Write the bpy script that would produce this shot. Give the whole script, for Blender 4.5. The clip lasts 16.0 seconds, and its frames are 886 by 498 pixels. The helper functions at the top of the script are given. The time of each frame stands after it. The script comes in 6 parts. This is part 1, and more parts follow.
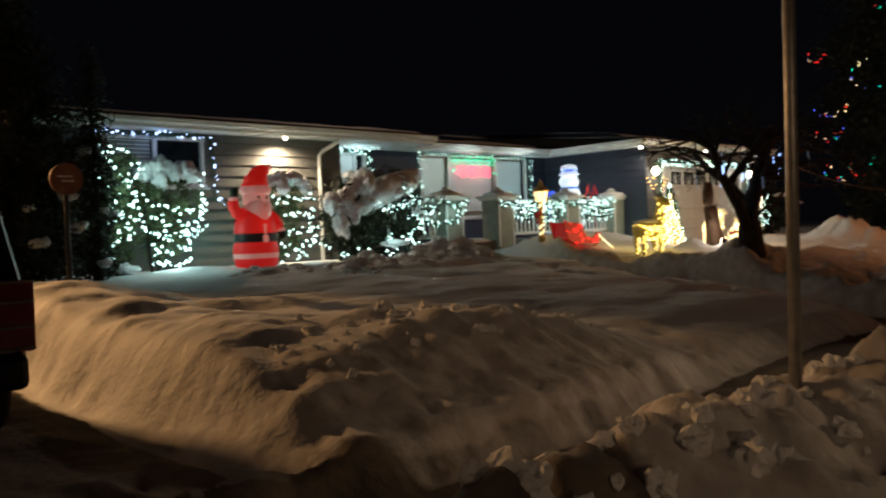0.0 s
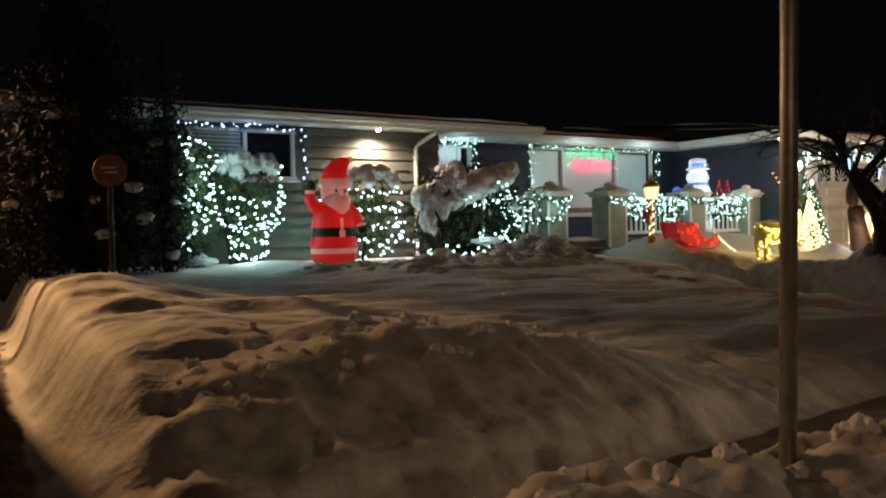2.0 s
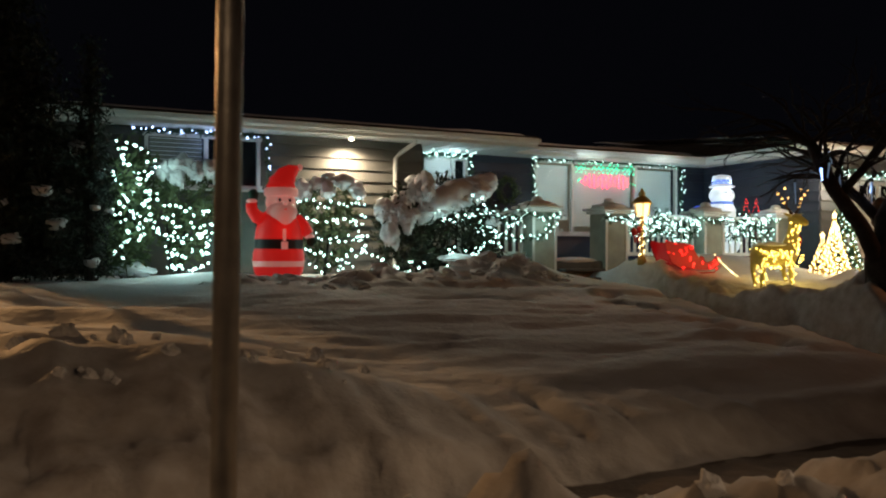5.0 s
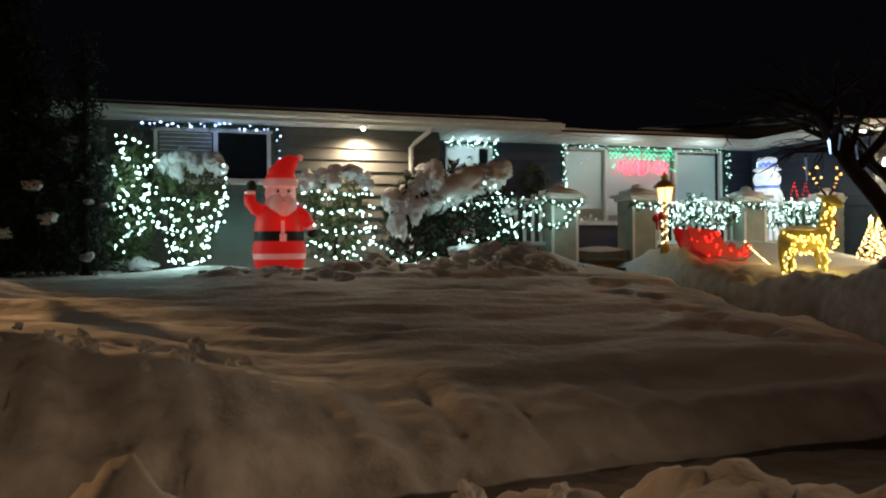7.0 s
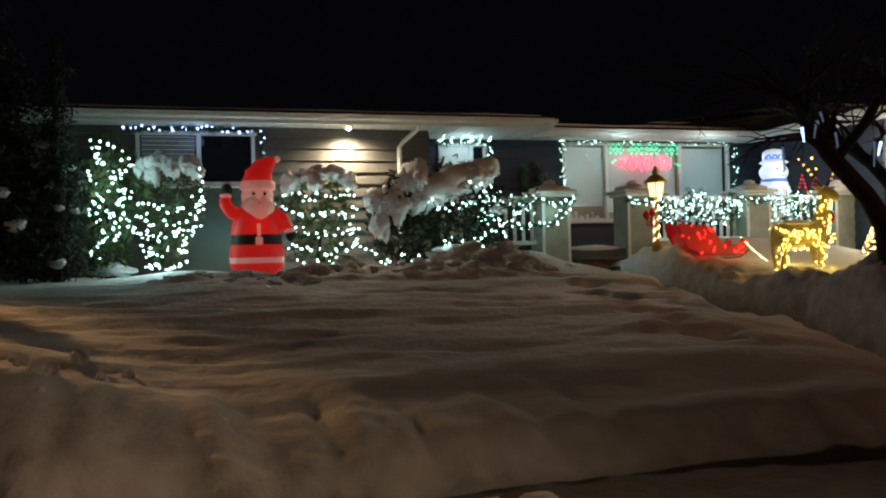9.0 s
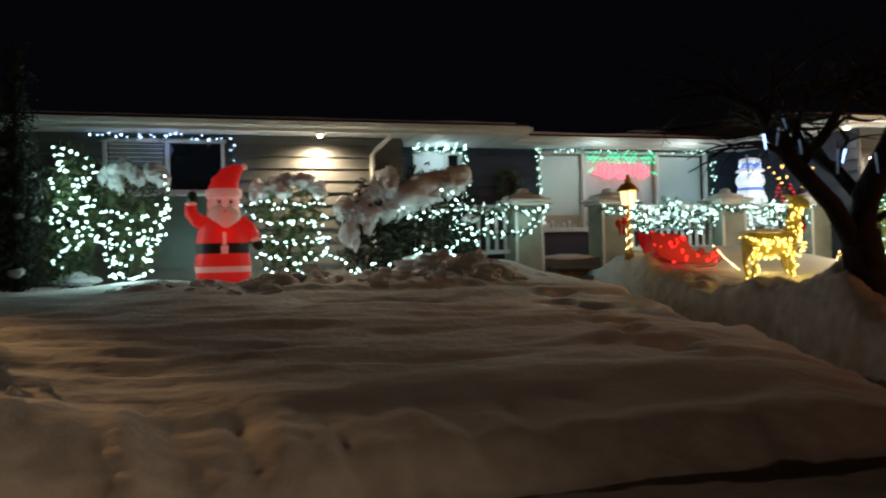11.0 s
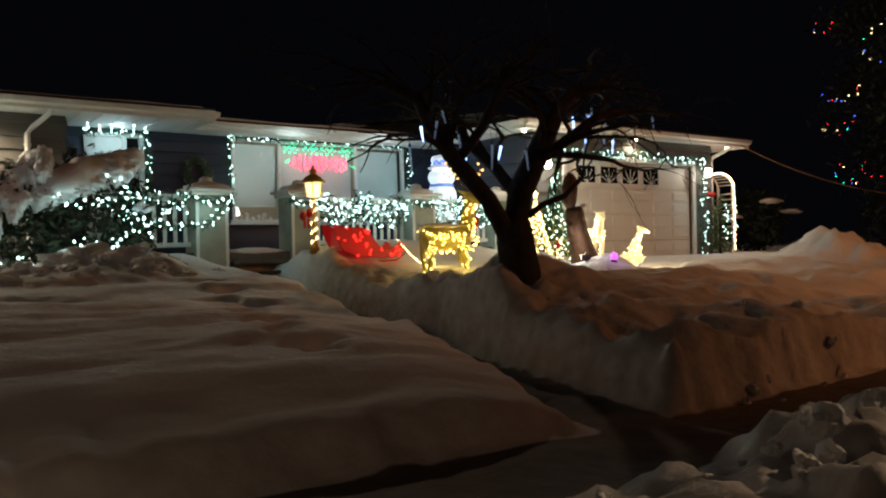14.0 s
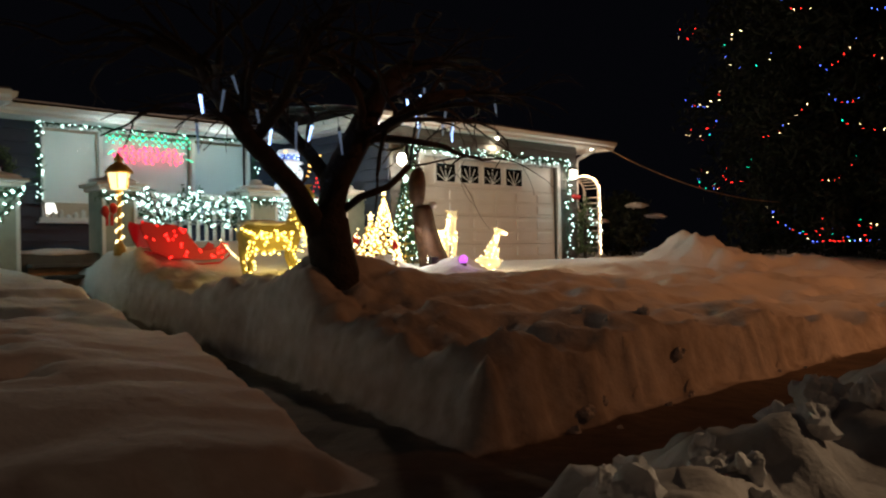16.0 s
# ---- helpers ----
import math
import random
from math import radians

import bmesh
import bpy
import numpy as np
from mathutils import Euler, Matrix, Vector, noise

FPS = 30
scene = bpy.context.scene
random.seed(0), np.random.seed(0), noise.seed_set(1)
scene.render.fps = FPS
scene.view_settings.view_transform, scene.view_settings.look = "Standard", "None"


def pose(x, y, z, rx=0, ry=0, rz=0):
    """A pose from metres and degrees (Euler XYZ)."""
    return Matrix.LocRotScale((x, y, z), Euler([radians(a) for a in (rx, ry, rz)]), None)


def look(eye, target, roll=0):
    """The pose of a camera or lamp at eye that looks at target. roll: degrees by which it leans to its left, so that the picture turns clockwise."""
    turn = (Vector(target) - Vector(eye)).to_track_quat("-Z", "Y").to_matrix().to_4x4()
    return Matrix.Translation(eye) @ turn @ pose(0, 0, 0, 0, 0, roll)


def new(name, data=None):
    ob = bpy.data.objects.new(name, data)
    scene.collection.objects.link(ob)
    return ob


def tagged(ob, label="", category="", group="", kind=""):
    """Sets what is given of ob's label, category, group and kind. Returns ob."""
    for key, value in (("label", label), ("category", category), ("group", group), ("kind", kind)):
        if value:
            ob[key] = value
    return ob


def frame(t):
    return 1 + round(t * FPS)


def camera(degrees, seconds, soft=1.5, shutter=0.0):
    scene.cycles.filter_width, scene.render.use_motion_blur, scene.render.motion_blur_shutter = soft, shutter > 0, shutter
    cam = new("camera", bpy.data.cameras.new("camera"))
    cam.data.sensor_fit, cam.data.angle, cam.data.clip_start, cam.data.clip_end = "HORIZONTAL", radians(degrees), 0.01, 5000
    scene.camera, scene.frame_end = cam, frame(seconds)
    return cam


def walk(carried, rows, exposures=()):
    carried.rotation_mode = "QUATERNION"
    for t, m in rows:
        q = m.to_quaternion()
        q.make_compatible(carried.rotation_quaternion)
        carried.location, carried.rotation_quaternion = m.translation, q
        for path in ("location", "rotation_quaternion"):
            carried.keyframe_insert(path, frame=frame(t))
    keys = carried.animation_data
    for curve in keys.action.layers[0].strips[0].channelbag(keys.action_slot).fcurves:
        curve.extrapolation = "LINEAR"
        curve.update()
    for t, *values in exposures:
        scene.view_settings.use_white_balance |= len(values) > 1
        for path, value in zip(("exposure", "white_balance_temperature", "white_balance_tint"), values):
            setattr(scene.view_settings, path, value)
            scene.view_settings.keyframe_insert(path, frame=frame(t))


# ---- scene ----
cam = camera(58.1, 16.0, soft=2.1, shutter=0.4)
PATH = [
    (0, (-4.578, -12.974, 0.578), (-3.235, -11.492, 0.528), -2.1),
    (0.5, (-4.22, -13.008, 0.529), (-3.035, -11.397, 0.487), -1.4),
    (1, (-3.821, -13.023, 0.564), (-2.739, -11.342, 0.517), -1.3),
    (1.5, (-3.384, -13.055, 0.561), (-2.343, -11.348, 0.518), -1.5),
    (2, (-3.076, -13.041, 0.589), (-2.056, -11.321, 0.536), -1.0),
    (2.5, (-2.725, -13.023, 0.552), (-1.73, -11.289, 0.511), -0.7),
    (3, (-2.306, -13.059, 0.545), (-1.352, -11.301, 0.525), 0.0),
    (3.5, (-1.891, -13.035, 0.552), (-0.962, -11.264, 0.532), 0.9),
    (6, (-0.001, -13.229, 0.401), (0.706, -11.358, 0.413), -0.5),
    (6.5, (0.302, -13.157, 0.383), (0.962, -11.269, 0.37), -0.3),
    (7, (0.506, -13.128, 0.375), (1.127, -11.226, 0.37), -0.5),
    (7.5, (0.786, -13.032, 0.38), (1.379, -11.122, 0.385), -0.6),
    (8, (0.998, -13.035, 0.364), (1.574, -11.12, 0.361), -1.0),
    (10.5, (1.627, -13.001, 0.366), (2.132, -11.066, 0.376), -1.3),
    (11, (1.664, -12.969, 0.352), (2.225, -11.05, 0.373), -1.4),
    (11.5, (1.702, -12.962, 0.357), (2.472, -11.117, 0.377), -1.4),
    (12, (1.683, -12.972, 0.345), (2.592, -11.19, 0.36), -1.6),
    (12.5, (1.762, -12.935, 0.331), (2.793, -11.221, 0.332), -1.5),
    (13, (1.926, -12.879, 0.341), (3.029, -11.21, 0.341), -1.6),
    (13.5, (2.127, -12.823, 0.324), (3.288, -11.194, 0.32), -1.5),
    (14, (2.447, -12.785, 0.324), (3.612, -11.159, 0.316), -1.2),
    (14.5, (2.738, -12.669, 0.294), (3.908, -11.047, 0.288), -0.9),
    (15, (3.05, -12.477, 0.284), (4.325, -10.936, 0.283), -0.9),
    (15.5, (3.316, -12.454, 0.278), (4.656, -10.969, 0.285), -1.2),
    (16, (3.683, -12.281, 0.239), (5.065, -10.835, 0.243), -1.0),
]
walk(cam, [(t, look(eye, target, roll)) for t, eye, target, roll in PATH])

# ---- world and light: a clear winter night, unseen lamps with added fill, the festive lights ----
world = bpy.data.worlds.new("night_sky")
scene.world = world
world.use_nodes = True
wbg = world.node_tree.nodes["Background"]
wbg.inputs[0].default_value = (0.30, 0.32, 0.50, 1)
wbg.inputs[1].default_value = 0.0045


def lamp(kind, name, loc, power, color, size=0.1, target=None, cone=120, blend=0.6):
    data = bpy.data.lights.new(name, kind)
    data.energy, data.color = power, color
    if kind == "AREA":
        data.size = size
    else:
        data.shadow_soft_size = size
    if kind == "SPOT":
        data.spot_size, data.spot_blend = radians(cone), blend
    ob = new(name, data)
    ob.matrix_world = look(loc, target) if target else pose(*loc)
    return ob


SODIUM = (1.0, 0.52, 0.20)
COOL = (0.62, 1.0, 0.92)
WARM = (1.0, 0.74, 0.40)
GOLD = (1.0, 0.72, 0.16)

# unseen lamps past the driveway and up the road; the others are added fill
lamp("SPOT", "unseen_lamp", (-4.7, 1.6, 3.7), 2500, SODIUM, 0.12, (-3.0, -5.6, 0.0), 56, 0.95)
lamp("POINT", "unseen_lamp", (-20.0, -3.8, 6.8), 330, (1.0, 0.60, 0.32), 0.25)
lamp("POINT", "unseen_lamp", (20.0, 21.0, 15.0), 2000, (1.0, 0.70, 0.47), 0.35)
# added low fill from across the street, aimed at the roadside bank
lamp("SPOT", "unseen_lamp", (-6.5, -21.0, 2.4), 330, (1.0, 0.64, 0.36), 0.15, (-0.2, -11.4, -0.4), 34, 0.9)
lamp("POINT", "unseen_lamp", (-16.0, -25.0, 7.0), 80, (1.0, 0.66, 0.40), 0.3)
lamp("SPOT", "unseen_lamp", (19.0, -17.0, 6.5), 1700, (1.0, 0.36, 0.12), 0.2, (15.8, -9.0, -0.6), 82, 0.9)
# added narrow spot that grazes and brightens the roadside bank
lamp("SPOT", "unseen_lamp", (16.0, -15.2, 4.5), 2200, (1.0, 0.66, 0.38), 0.2, (3.4, -11.5, -0.4), 18, 1.0)


# ---- materials ----
def material(name, base, rough=0.7, metal=0.0, vary=0.15, scale=6.0, bump=0.1, bump_scale=40.0, coords="Object"):
    m = bpy.data.materials.new(name)
    m.use_nodes = True
    nt = m.node_tree
    b = nt.nodes["Principled BSDF"]
    tc = nt.nodes.new("ShaderNodeTexCoord")
    n1 = nt.nodes.new("ShaderNodeTexNoise")
    n1.inputs["Scale"].default_value, n1.inputs["Detail"].default_value = scale, 5
    n2 = nt.nodes.new("ShaderNodeTexNoise")
    n2.inputs["Scale"].default_value, n2.inputs["Detail"].default_value = bump_scale, 3
    ramp = nt.nodes.new("ShaderNodeValToRGB")
    ramp.color_ramp.elements[0].position, ramp.color_ramp.elements[1].position = 0.3, 0.7
    ramp.color_ramp.elements[0].color = (*[c * (1 - vary) for c in base], 1)
    ramp.color_ramp.elements[1].color = (*[min(1, c * (1 + vary)) for c in base], 1)
    bp = nt.nodes.new("ShaderNodeBump")
    bp.inputs["Strength"].default_value, bp.inputs["Distance"].default_value = bump, 0.02
    for n in (n1, n2):
        nt.links.new(tc.outputs[coords], n.inputs["Vector"])
    nt.links.new(n1.outputs["Fac"], ramp.inputs["Fac"])
    nt.links.new(ramp.outputs["Color"], b.inputs["Base Color"])
    nt.links.new(n2.outputs["Fac"], bp.inputs["Height"])
    nt.links.new(bp.outputs["Normal"], b.inputs["Normal"])
    b.inputs["Roughness"].default_value, b.inputs["Metallic"].default_value = rough, metal
    return m


def random_tint(m, low, high):
    """Each leaf or board takes its own tone."""
    nt = m.node_tree
    b = nt.nodes["Principled BSDF"]
    geo = nt.nodes.new("ShaderNodeNewGeometry")
    ramp = nt.nodes.new("ShaderNodeValToRGB")
    ramp.color_ramp.elements[0].color, ramp.color_ramp.elements[1].color = (*low, 1), (*high, 1)
    nt.links.new(geo.outputs["Random Per Island"], ramp.inputs["Fac"])
    nt.links.new(ramp.outputs["Color"], b.inputs["Base Color"])
    return m


def glow(name, color, strength, base=None):
    m = bpy.data.materials.new(name)
    m.use_nodes = True
    b = m.node_tree.nodes["Principled BSDF"]
    b.inputs["Base Color"].default_value = (*(base or color), 1)
    b.inputs["Emission Color"].default_value = (*color, 1)
    b.inputs["Emission Strength"].default_value = strength
    b.inputs["Roughness"].default_value = 0.5
    m.cycles.emission_sampling = "NONE"
    return m


def ground_material():
    m = material("snow_ground", (0.78, 0.79, 0.82), 0.75, 0, 0.06, 1.3, 0.55, 9.0)
    nt = m.node_tree
    b = nt.nodes["Principled BSDF"]
    ramp = b.inputs["Base Color"].links[0].from_node
    tc = [n for n in nt.nodes if n.type == "TEX_COORD"][0]
    att = nt.nodes.new("ShaderNodeAttribute")
    att.attribute_name = "cleared_and_shade"
    nz = nt.nodes.new("ShaderNodeTexNoise")
    nz.inputs["Scale"].default_value, nz.inputs["Detail"].default_value = 1.6, 8
    nt.links.new(tc.outputs["Object"], nz.inputs["Vector"])
    add = nt.nodes.new("ShaderNodeMath")
    add.operation = "ADD"
    nt.links.new(att.outputs["Fac"], add.inputs[0])
    nt.links.new(nz.outputs["Fac"], add.inputs[1])
    step = nt.nodes.new("ShaderNodeMapRange")
    step.inputs["From Min"].default_value, step.inputs["From Max"].default_value = 1.02, 1.22
    nt.links.new(add.outputs[0], step.inputs["Value"])
    mix = nt.nodes.new("ShaderNodeMix")
    mix.data_type = "RGBA"
    nt.links.new(step.outputs["Result"], mix.inputs["Factor"])
    nt.links.new(ramp.outputs["Color"], mix.inputs["A"])
    mix.inputs["B"].default_value = (0.055, 0.05, 0.05, 1)
    # gritty ploughed snow, and shade painted on the path's right side
    att2 = nt.nodes.new("ShaderNodeAttribute")
    att2.attribute_name = "gritty"
    nz2 = nt.nodes.new("ShaderNodeTexNoise")
    nz2.inputs["Scale"].default_value, nz2.inputs["Detail"].default_value = 7.0, 8
    nt.links.new(tc.outputs["Object"], nz2.inputs["Vector"])
    mul = nt.nodes.new("ShaderNodeMath")
    mul.operation = "MULTIPLY"
    nt.links.new(att2.outputs["Fac"], mul.inputs[0])
    nt.links.new(nz2.outputs["Fac"], mul.inputs[1])
    mix2 = nt.nodes.new("ShaderNodeMix")
    mix2.data_type = "RGBA"
    nt.links.new(mul.outputs[0], mix2.inputs["Factor"])
    nt.links.new(mix.outputs["Result"], mix2.inputs["A"])
    mix2.inputs["B"].default_value = (0.24, 0.19, 0.15, 1)
    nt.links.new(mix2.outputs["Result"], b.inputs["Base Color"])
    # fine crust over soft drifts
    bp = b.inputs["Normal"].links[0].from_node
    bp.inputs["Distance"].default_value = 0.03
    n3 = nt.nodes.new("ShaderNodeTexNoise")
    n3.inputs["Scale"].default_value, n3.inputs["Detail"].default_value = 45, 4
    nt.links.new(tc.outputs["Object"], n3.inputs["Vector"])
    bp3 = nt.nodes.new("ShaderNodeBump")
    bp3.inputs["Strength"].default_value, bp3.inputs["Distance"].default_value = 0.35, 0.008
    nt.links.new(n3.outputs["Fac"], bp3.inputs["Height"])
    nt.links.new(bp.outputs["Normal"], bp3.inputs["Normal"])
    nt.links.new(bp3.outputs["Normal"], b.inputs["Normal"])
    return m


M_GROUND = ground_material()
M_SNOW = material("snow", (0.80, 0.81, 0.84), 0.7, 0, 0.05, 3, 0.4, 25)
M_SIDING = material("painted_siding", (0.100, 0.100, 0.094), 0.55, 0, 0.12, 2.5, 0.08, 60)
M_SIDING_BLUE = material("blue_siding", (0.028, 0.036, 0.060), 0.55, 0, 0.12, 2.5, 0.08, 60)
M_TRIM = material("white_trim", (0.70, 0.70, 0.68), 0.45, 0, 0.05, 3, 0.05, 50)
M_SOFFIT = material("ribbed_soffit", (0.68, 0.70, 0.70), 0.6, 0, 0.04, 3, 0.03, 40)
M_DOOR = material("white_door", (0.66, 0.66, 0.64), 0.4, 0, 0.05, 2, 0.05, 40)
M_ROOF = material("asphalt_shingle", (0.05, 0.048, 0.046), 0.9, 0, 0.3, 8, 0.4, 60)
M_BARK = material("dark_bark", (0.032, 0.025, 0.022), 0.9, 0, 0.4, 9, 0.9, 30)
M_LOG = material("weathered_log", (0.060, 0.026, 0.011), 0.7, 0, 0.4, 10, 0.6, 35)
M_POST = material("grey_paint", (0.30, 0.32, 0.27), 0.6, 0, 0.15, 4, 0.1, 40)
M_DECK = material("deck_wood", (0.10, 0.11, 0.11), 0.7, 0, 0.2, 6, 0.1, 40)
M_METAL = material("galvanised_steel", (0.36, 0.35, 0.33), 0.45, 0.7, 0.2, 12, 0.1, 60)
M_BRASS = material("bronze_lantern", (0.55, 0.36, 0.10), 0.45, 0.25, 0.2, 12, 0.1, 60)
M_BLACK = material("black_plastic", (0.015, 0.015, 0.016), 0.5, 0, 0.1, 8, 0.05, 50)
M_CAR = material("dark_car_paint", (0.012, 0.014, 0.025), 0.45, 0.1, 0.1, 3, 0.02, 50)
M_TYRE = material("tyre_rubber", (0.015, 0.015, 0.015), 0.9, 0, 0.1, 8, 0.2, 50)
M_WIRE = material("green_wire", (0.02, 0.05, 0.03), 0.6, 0, 0.1, 8, 0.05, 50)
M_GOLDWIRE = material("gold_wire", (0.55, 0.40, 0.10), 0.4, 0.6, 0.1, 8, 0.05, 50)
M_SHADE = material("white_window_shade", (0.62, 0.65, 0.66), 0.7, 0, 0.06, 1.5, 0.1, 20)
M_INNER = material("room_wall", (0.55, 0.50, 0.42), 0.8, 0, 0.05, 2, 0.05, 30)
M_RED = material("red_velvet", (0.5, 0.02, 0.02), 0.7, 0, 0.15, 8, 0.1, 40)
M_TIMBER = material("raw_timber", (0.30, 0.18, 0.09), 0.75, 0, 0.3, 8, 0.3, 30)
M_LEAF = random_tint(material("evergreen_shrub", (0.05, 0.08, 0.035), 0.7), (0.045, 0.075, 0.03), (0.13, 0.16, 0.07))
M_NEEDLE = random_tint(material("spruce_needles", (0.03, 0.05, 0.03), 0.75), (0.008, 0.016, 0.010), (0.026, 0.04, 0.022))
# darker than M_LEAF: shade under the snow load is put into this colour
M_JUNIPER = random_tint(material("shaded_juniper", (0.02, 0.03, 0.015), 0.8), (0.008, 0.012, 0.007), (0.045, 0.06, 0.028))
M_GARLAND = random_tint(material("garland_tinsel", (0.03, 0.09, 0.04), 0.6), (0.015, 0.05, 0.025), (0.05, 0.12, 0.06))

glass = bpy.data.materials.new("window_glass")
glass.use_nodes = True
gb = glass.node_tree.nodes["Principled BSDF"]
gb.inputs["Base Color"].default_value = (0.9, 0.95, 0.95, 1)
gb.inputs["Roughness"].default_value = 0.03
gb.inputs["Transmission Weight"].default_value = 1.0
gb.inputs["IOR"].default_value = 1.1
M_DARKGLASS = material("dark_glass", (0.012, 0.014, 0.017), 0.08, 0, 0.1, 2, 0.0, 10)

E_COOL = glow("cool_white_bulb", (0.62, 1.0, 0.92), 5.5)
E_BLUEW = glow("blue_white_bulb", (0.42, 0.58, 1.0), 6)
E_WARM = glow("warm_white_bulb", (1.0, 0.78, 0.36), 6.5)
E_GOLD = glow("gold_bulb", (1.0, 0.70, 0.16), 6)
E_RED = glow("red_bulb", (1.0, 0.02, 0.015), 5)
E_PINK = glow("rose_bulb", (1.0, 0.02, 0.10), 8.0)
E_GREEN = glow("green_bulb", (0.0, 0.8, 0.36), 5.0)
E_BLUE = glow("blue_bulb", (0.07, 0.13, 1.0), 5)
E_TUBE = glow("icicle_tube", (0.32, 0.50, 1.0), 4)
E_ICE = glow("dim_icicle_tube", (0.35, 0.50, 0.75), 0.14)
E_LAMP = glow("lit_globe", (1.0, 0.86, 0.66), 12)
E_LANTERN = glow("lantern_glass", (1.0, 0.72, 0.36), 1.9)
E_FABRIC = glow("glowing_red_fabric", (1.0, 0.02, 0.015), 0.26, (0.55, 0.02, 0.02))
E_WHITEFAB = glow("glowing_white_fabric", (1.0, 0.30, 0.25), 0.24, (0.62, 0.48, 0.46))
E_BEARD = glow("glowing_beard_fabric", (1.0, 0.36, 0.30), 0.16, (0.60, 0.44, 0.40))
E_FACE = glow("glowing_face_fabric", (1.0, 0.40, 0.34), 0.26, (0.72, 0.46, 0.40))
E_SNOWMAN = glow("glowing_snow_fabric", (0.75, 0.92, 1.0), 0.75, (0.8, 0.8, 0.8))
E_SLED = glow("lit_red_mesh", (1.0, 0.012, 0.02), 0.14, (0.35, 0.02, 0.02))
E_DEER = glow("lit_gold_mesh", (1.0, 0.66, 0.10), 0.05, (0.4, 0.33, 0.08))
E_DEERW = glow("lit_cream_mesh", (1.0, 0.76, 0.36), 0.65, (0.7, 0.6, 0.4))


# ---- mesh helpers ----
def finish(name, bm, mat, smooth=False):
    me = bpy.data.meshes.new(name)
    bm.to_mesh(me)
    bm.free()
    for m in (mat if isinstance(mat, (list, tuple)) else [mat]):
        me.materials.append(m)
    if smooth:
        me.polygons.foreach_set("use_smooth", [True] * len(me.polygons))
    return me


def part(name, bm, mat, parent, label="", smooth=False):
    ob = new(name, finish(name, bm, mat, smooth))
    if parent:
        ob.parent = parent
    if label:
        ob["label"] = label
    return ob


def raw(name, verts, faces, mat, parent=None, label="", kind="", smooth=False):
    me = bpy.data.meshes.new(name)
    me.from_pydata([tuple(v) for v in verts], [], [tuple(f) for f in faces])
    me.materials.append(mat)
    if smooth:
        me.polygons.foreach_set("use_smooth", [True] * len(me.polygons))
    ob = new(name, me)
    if parent:
        ob.parent = parent
    return tagged(ob, label=label, kind=kind)


def thing(name, label, category, group="", kind="", at=(0, 0, 0), rz=0):
    ob = new(name)
    ob.empty_display_size = 0.1
    ob.matrix_basis = pose(*at, 0, 0, rz)
    return tagged(ob, label, category, group, kind)


def box(bm, c, s, bevel=0.0, rot=None, mi=0):
    m = Matrix.Translation(c) @ (rot or Matrix()) @ Matrix.Diagonal((*s, 1))
    r = bmesh.ops.create_cube(bm, size=1, matrix=m)
    fs = list({f for v in r["verts"] for f in v.link_faces})
    for f in fs:
        f.material_index = mi
    if bevel:
        es = list({e for f in fs for e in f.edges})
        n = bmesh.ops.bevel(bm, geom=es, offset=bevel, segments=2, affect="EDGES", profile=0.5)
        for f in n["faces"]:
            f.material_index = mi


def cone(bm, p0, p1, r0, r1, n=12, mi=0):
    a, b = Vector(p0), Vector(p1)
    d = b - a
    m = Matrix.Translation((a + b) / 2) @ d.to_track_quat("Z", "Y").to_matrix().to_4x4()
    r = bmesh.ops.create_cone(bm, cap_ends=True, segments=n, radius1=r0, radius2=r1, depth=d.length, matrix=m)
    for f in {f for v in r["verts"] for f in v.link_faces}:
        f.material_index = mi


def ball(bm, c, r, sub=2, mi=0, amp=0.0, freq=3.0, seed=0):
    r = (r, r, r) if isinstance(r, (int, float)) else r
    g = bmesh.ops.create_icosphere(bm, subdivisions=sub, radius=1)
    for v in g["verts"]:
        k = 1.0
        if amp:
            k += amp * noise.noise(v.co * freq + Vector((seed * 7.1, seed * 3.3, seed)))
            k += 0.4 * amp * noise.noise(v.co * freq * 2.7 + Vector((seed, seed * 5.3, 0)))
        v.co = Vector((c[0] + v.co.x * r[0] * k, c[1] + v.co.y * r[1] * k, c[2] + v.co.z * r[2] * k))
    for f in {f for v in g["verts"] for f in v.link_faces}:
        f.material_index = mi


def tube(bm, pts, r, n=6, mi=0):
    """A swept tube; r is one radius or one a point."""
    pts = [Vector(p) for p in pts]
    rs = r if isinstance(r, (list, tuple)) else [r] * len(pts)
    rings = []
    up = Vector((0.31, 0.2, 0.93))
    for i, p in enumerate(pts):
        d = (pts[min(i + 1, len(pts) - 1)] - pts[max(i - 1, 0)]).normalized()
        a = d.cross(up)
        if a.length < 0.05:
            a = d.cross(Vector((1, 0, 0)))
        a.normalize()
        b = d.cross(a)
        rings.append([bm.verts.new(p + (a * math.cos(t) + b * math.sin(t)) * rs[i]) for t in [2 * math.pi * k / n for k in range(n)]])
    for q, w in zip(rings, rings[1:]):
        for k in range(n):
            f = bm.faces.new((q[k], q[(k + 1) % n], w[(k + 1) % n], w[k]))
            f.material_index = mi
    for ring, flip in ((rings[0], True), (rings[-1], False)):
        f = bm.faces.new(ring[::-1] if flip else ring)
        f.material_index = mi


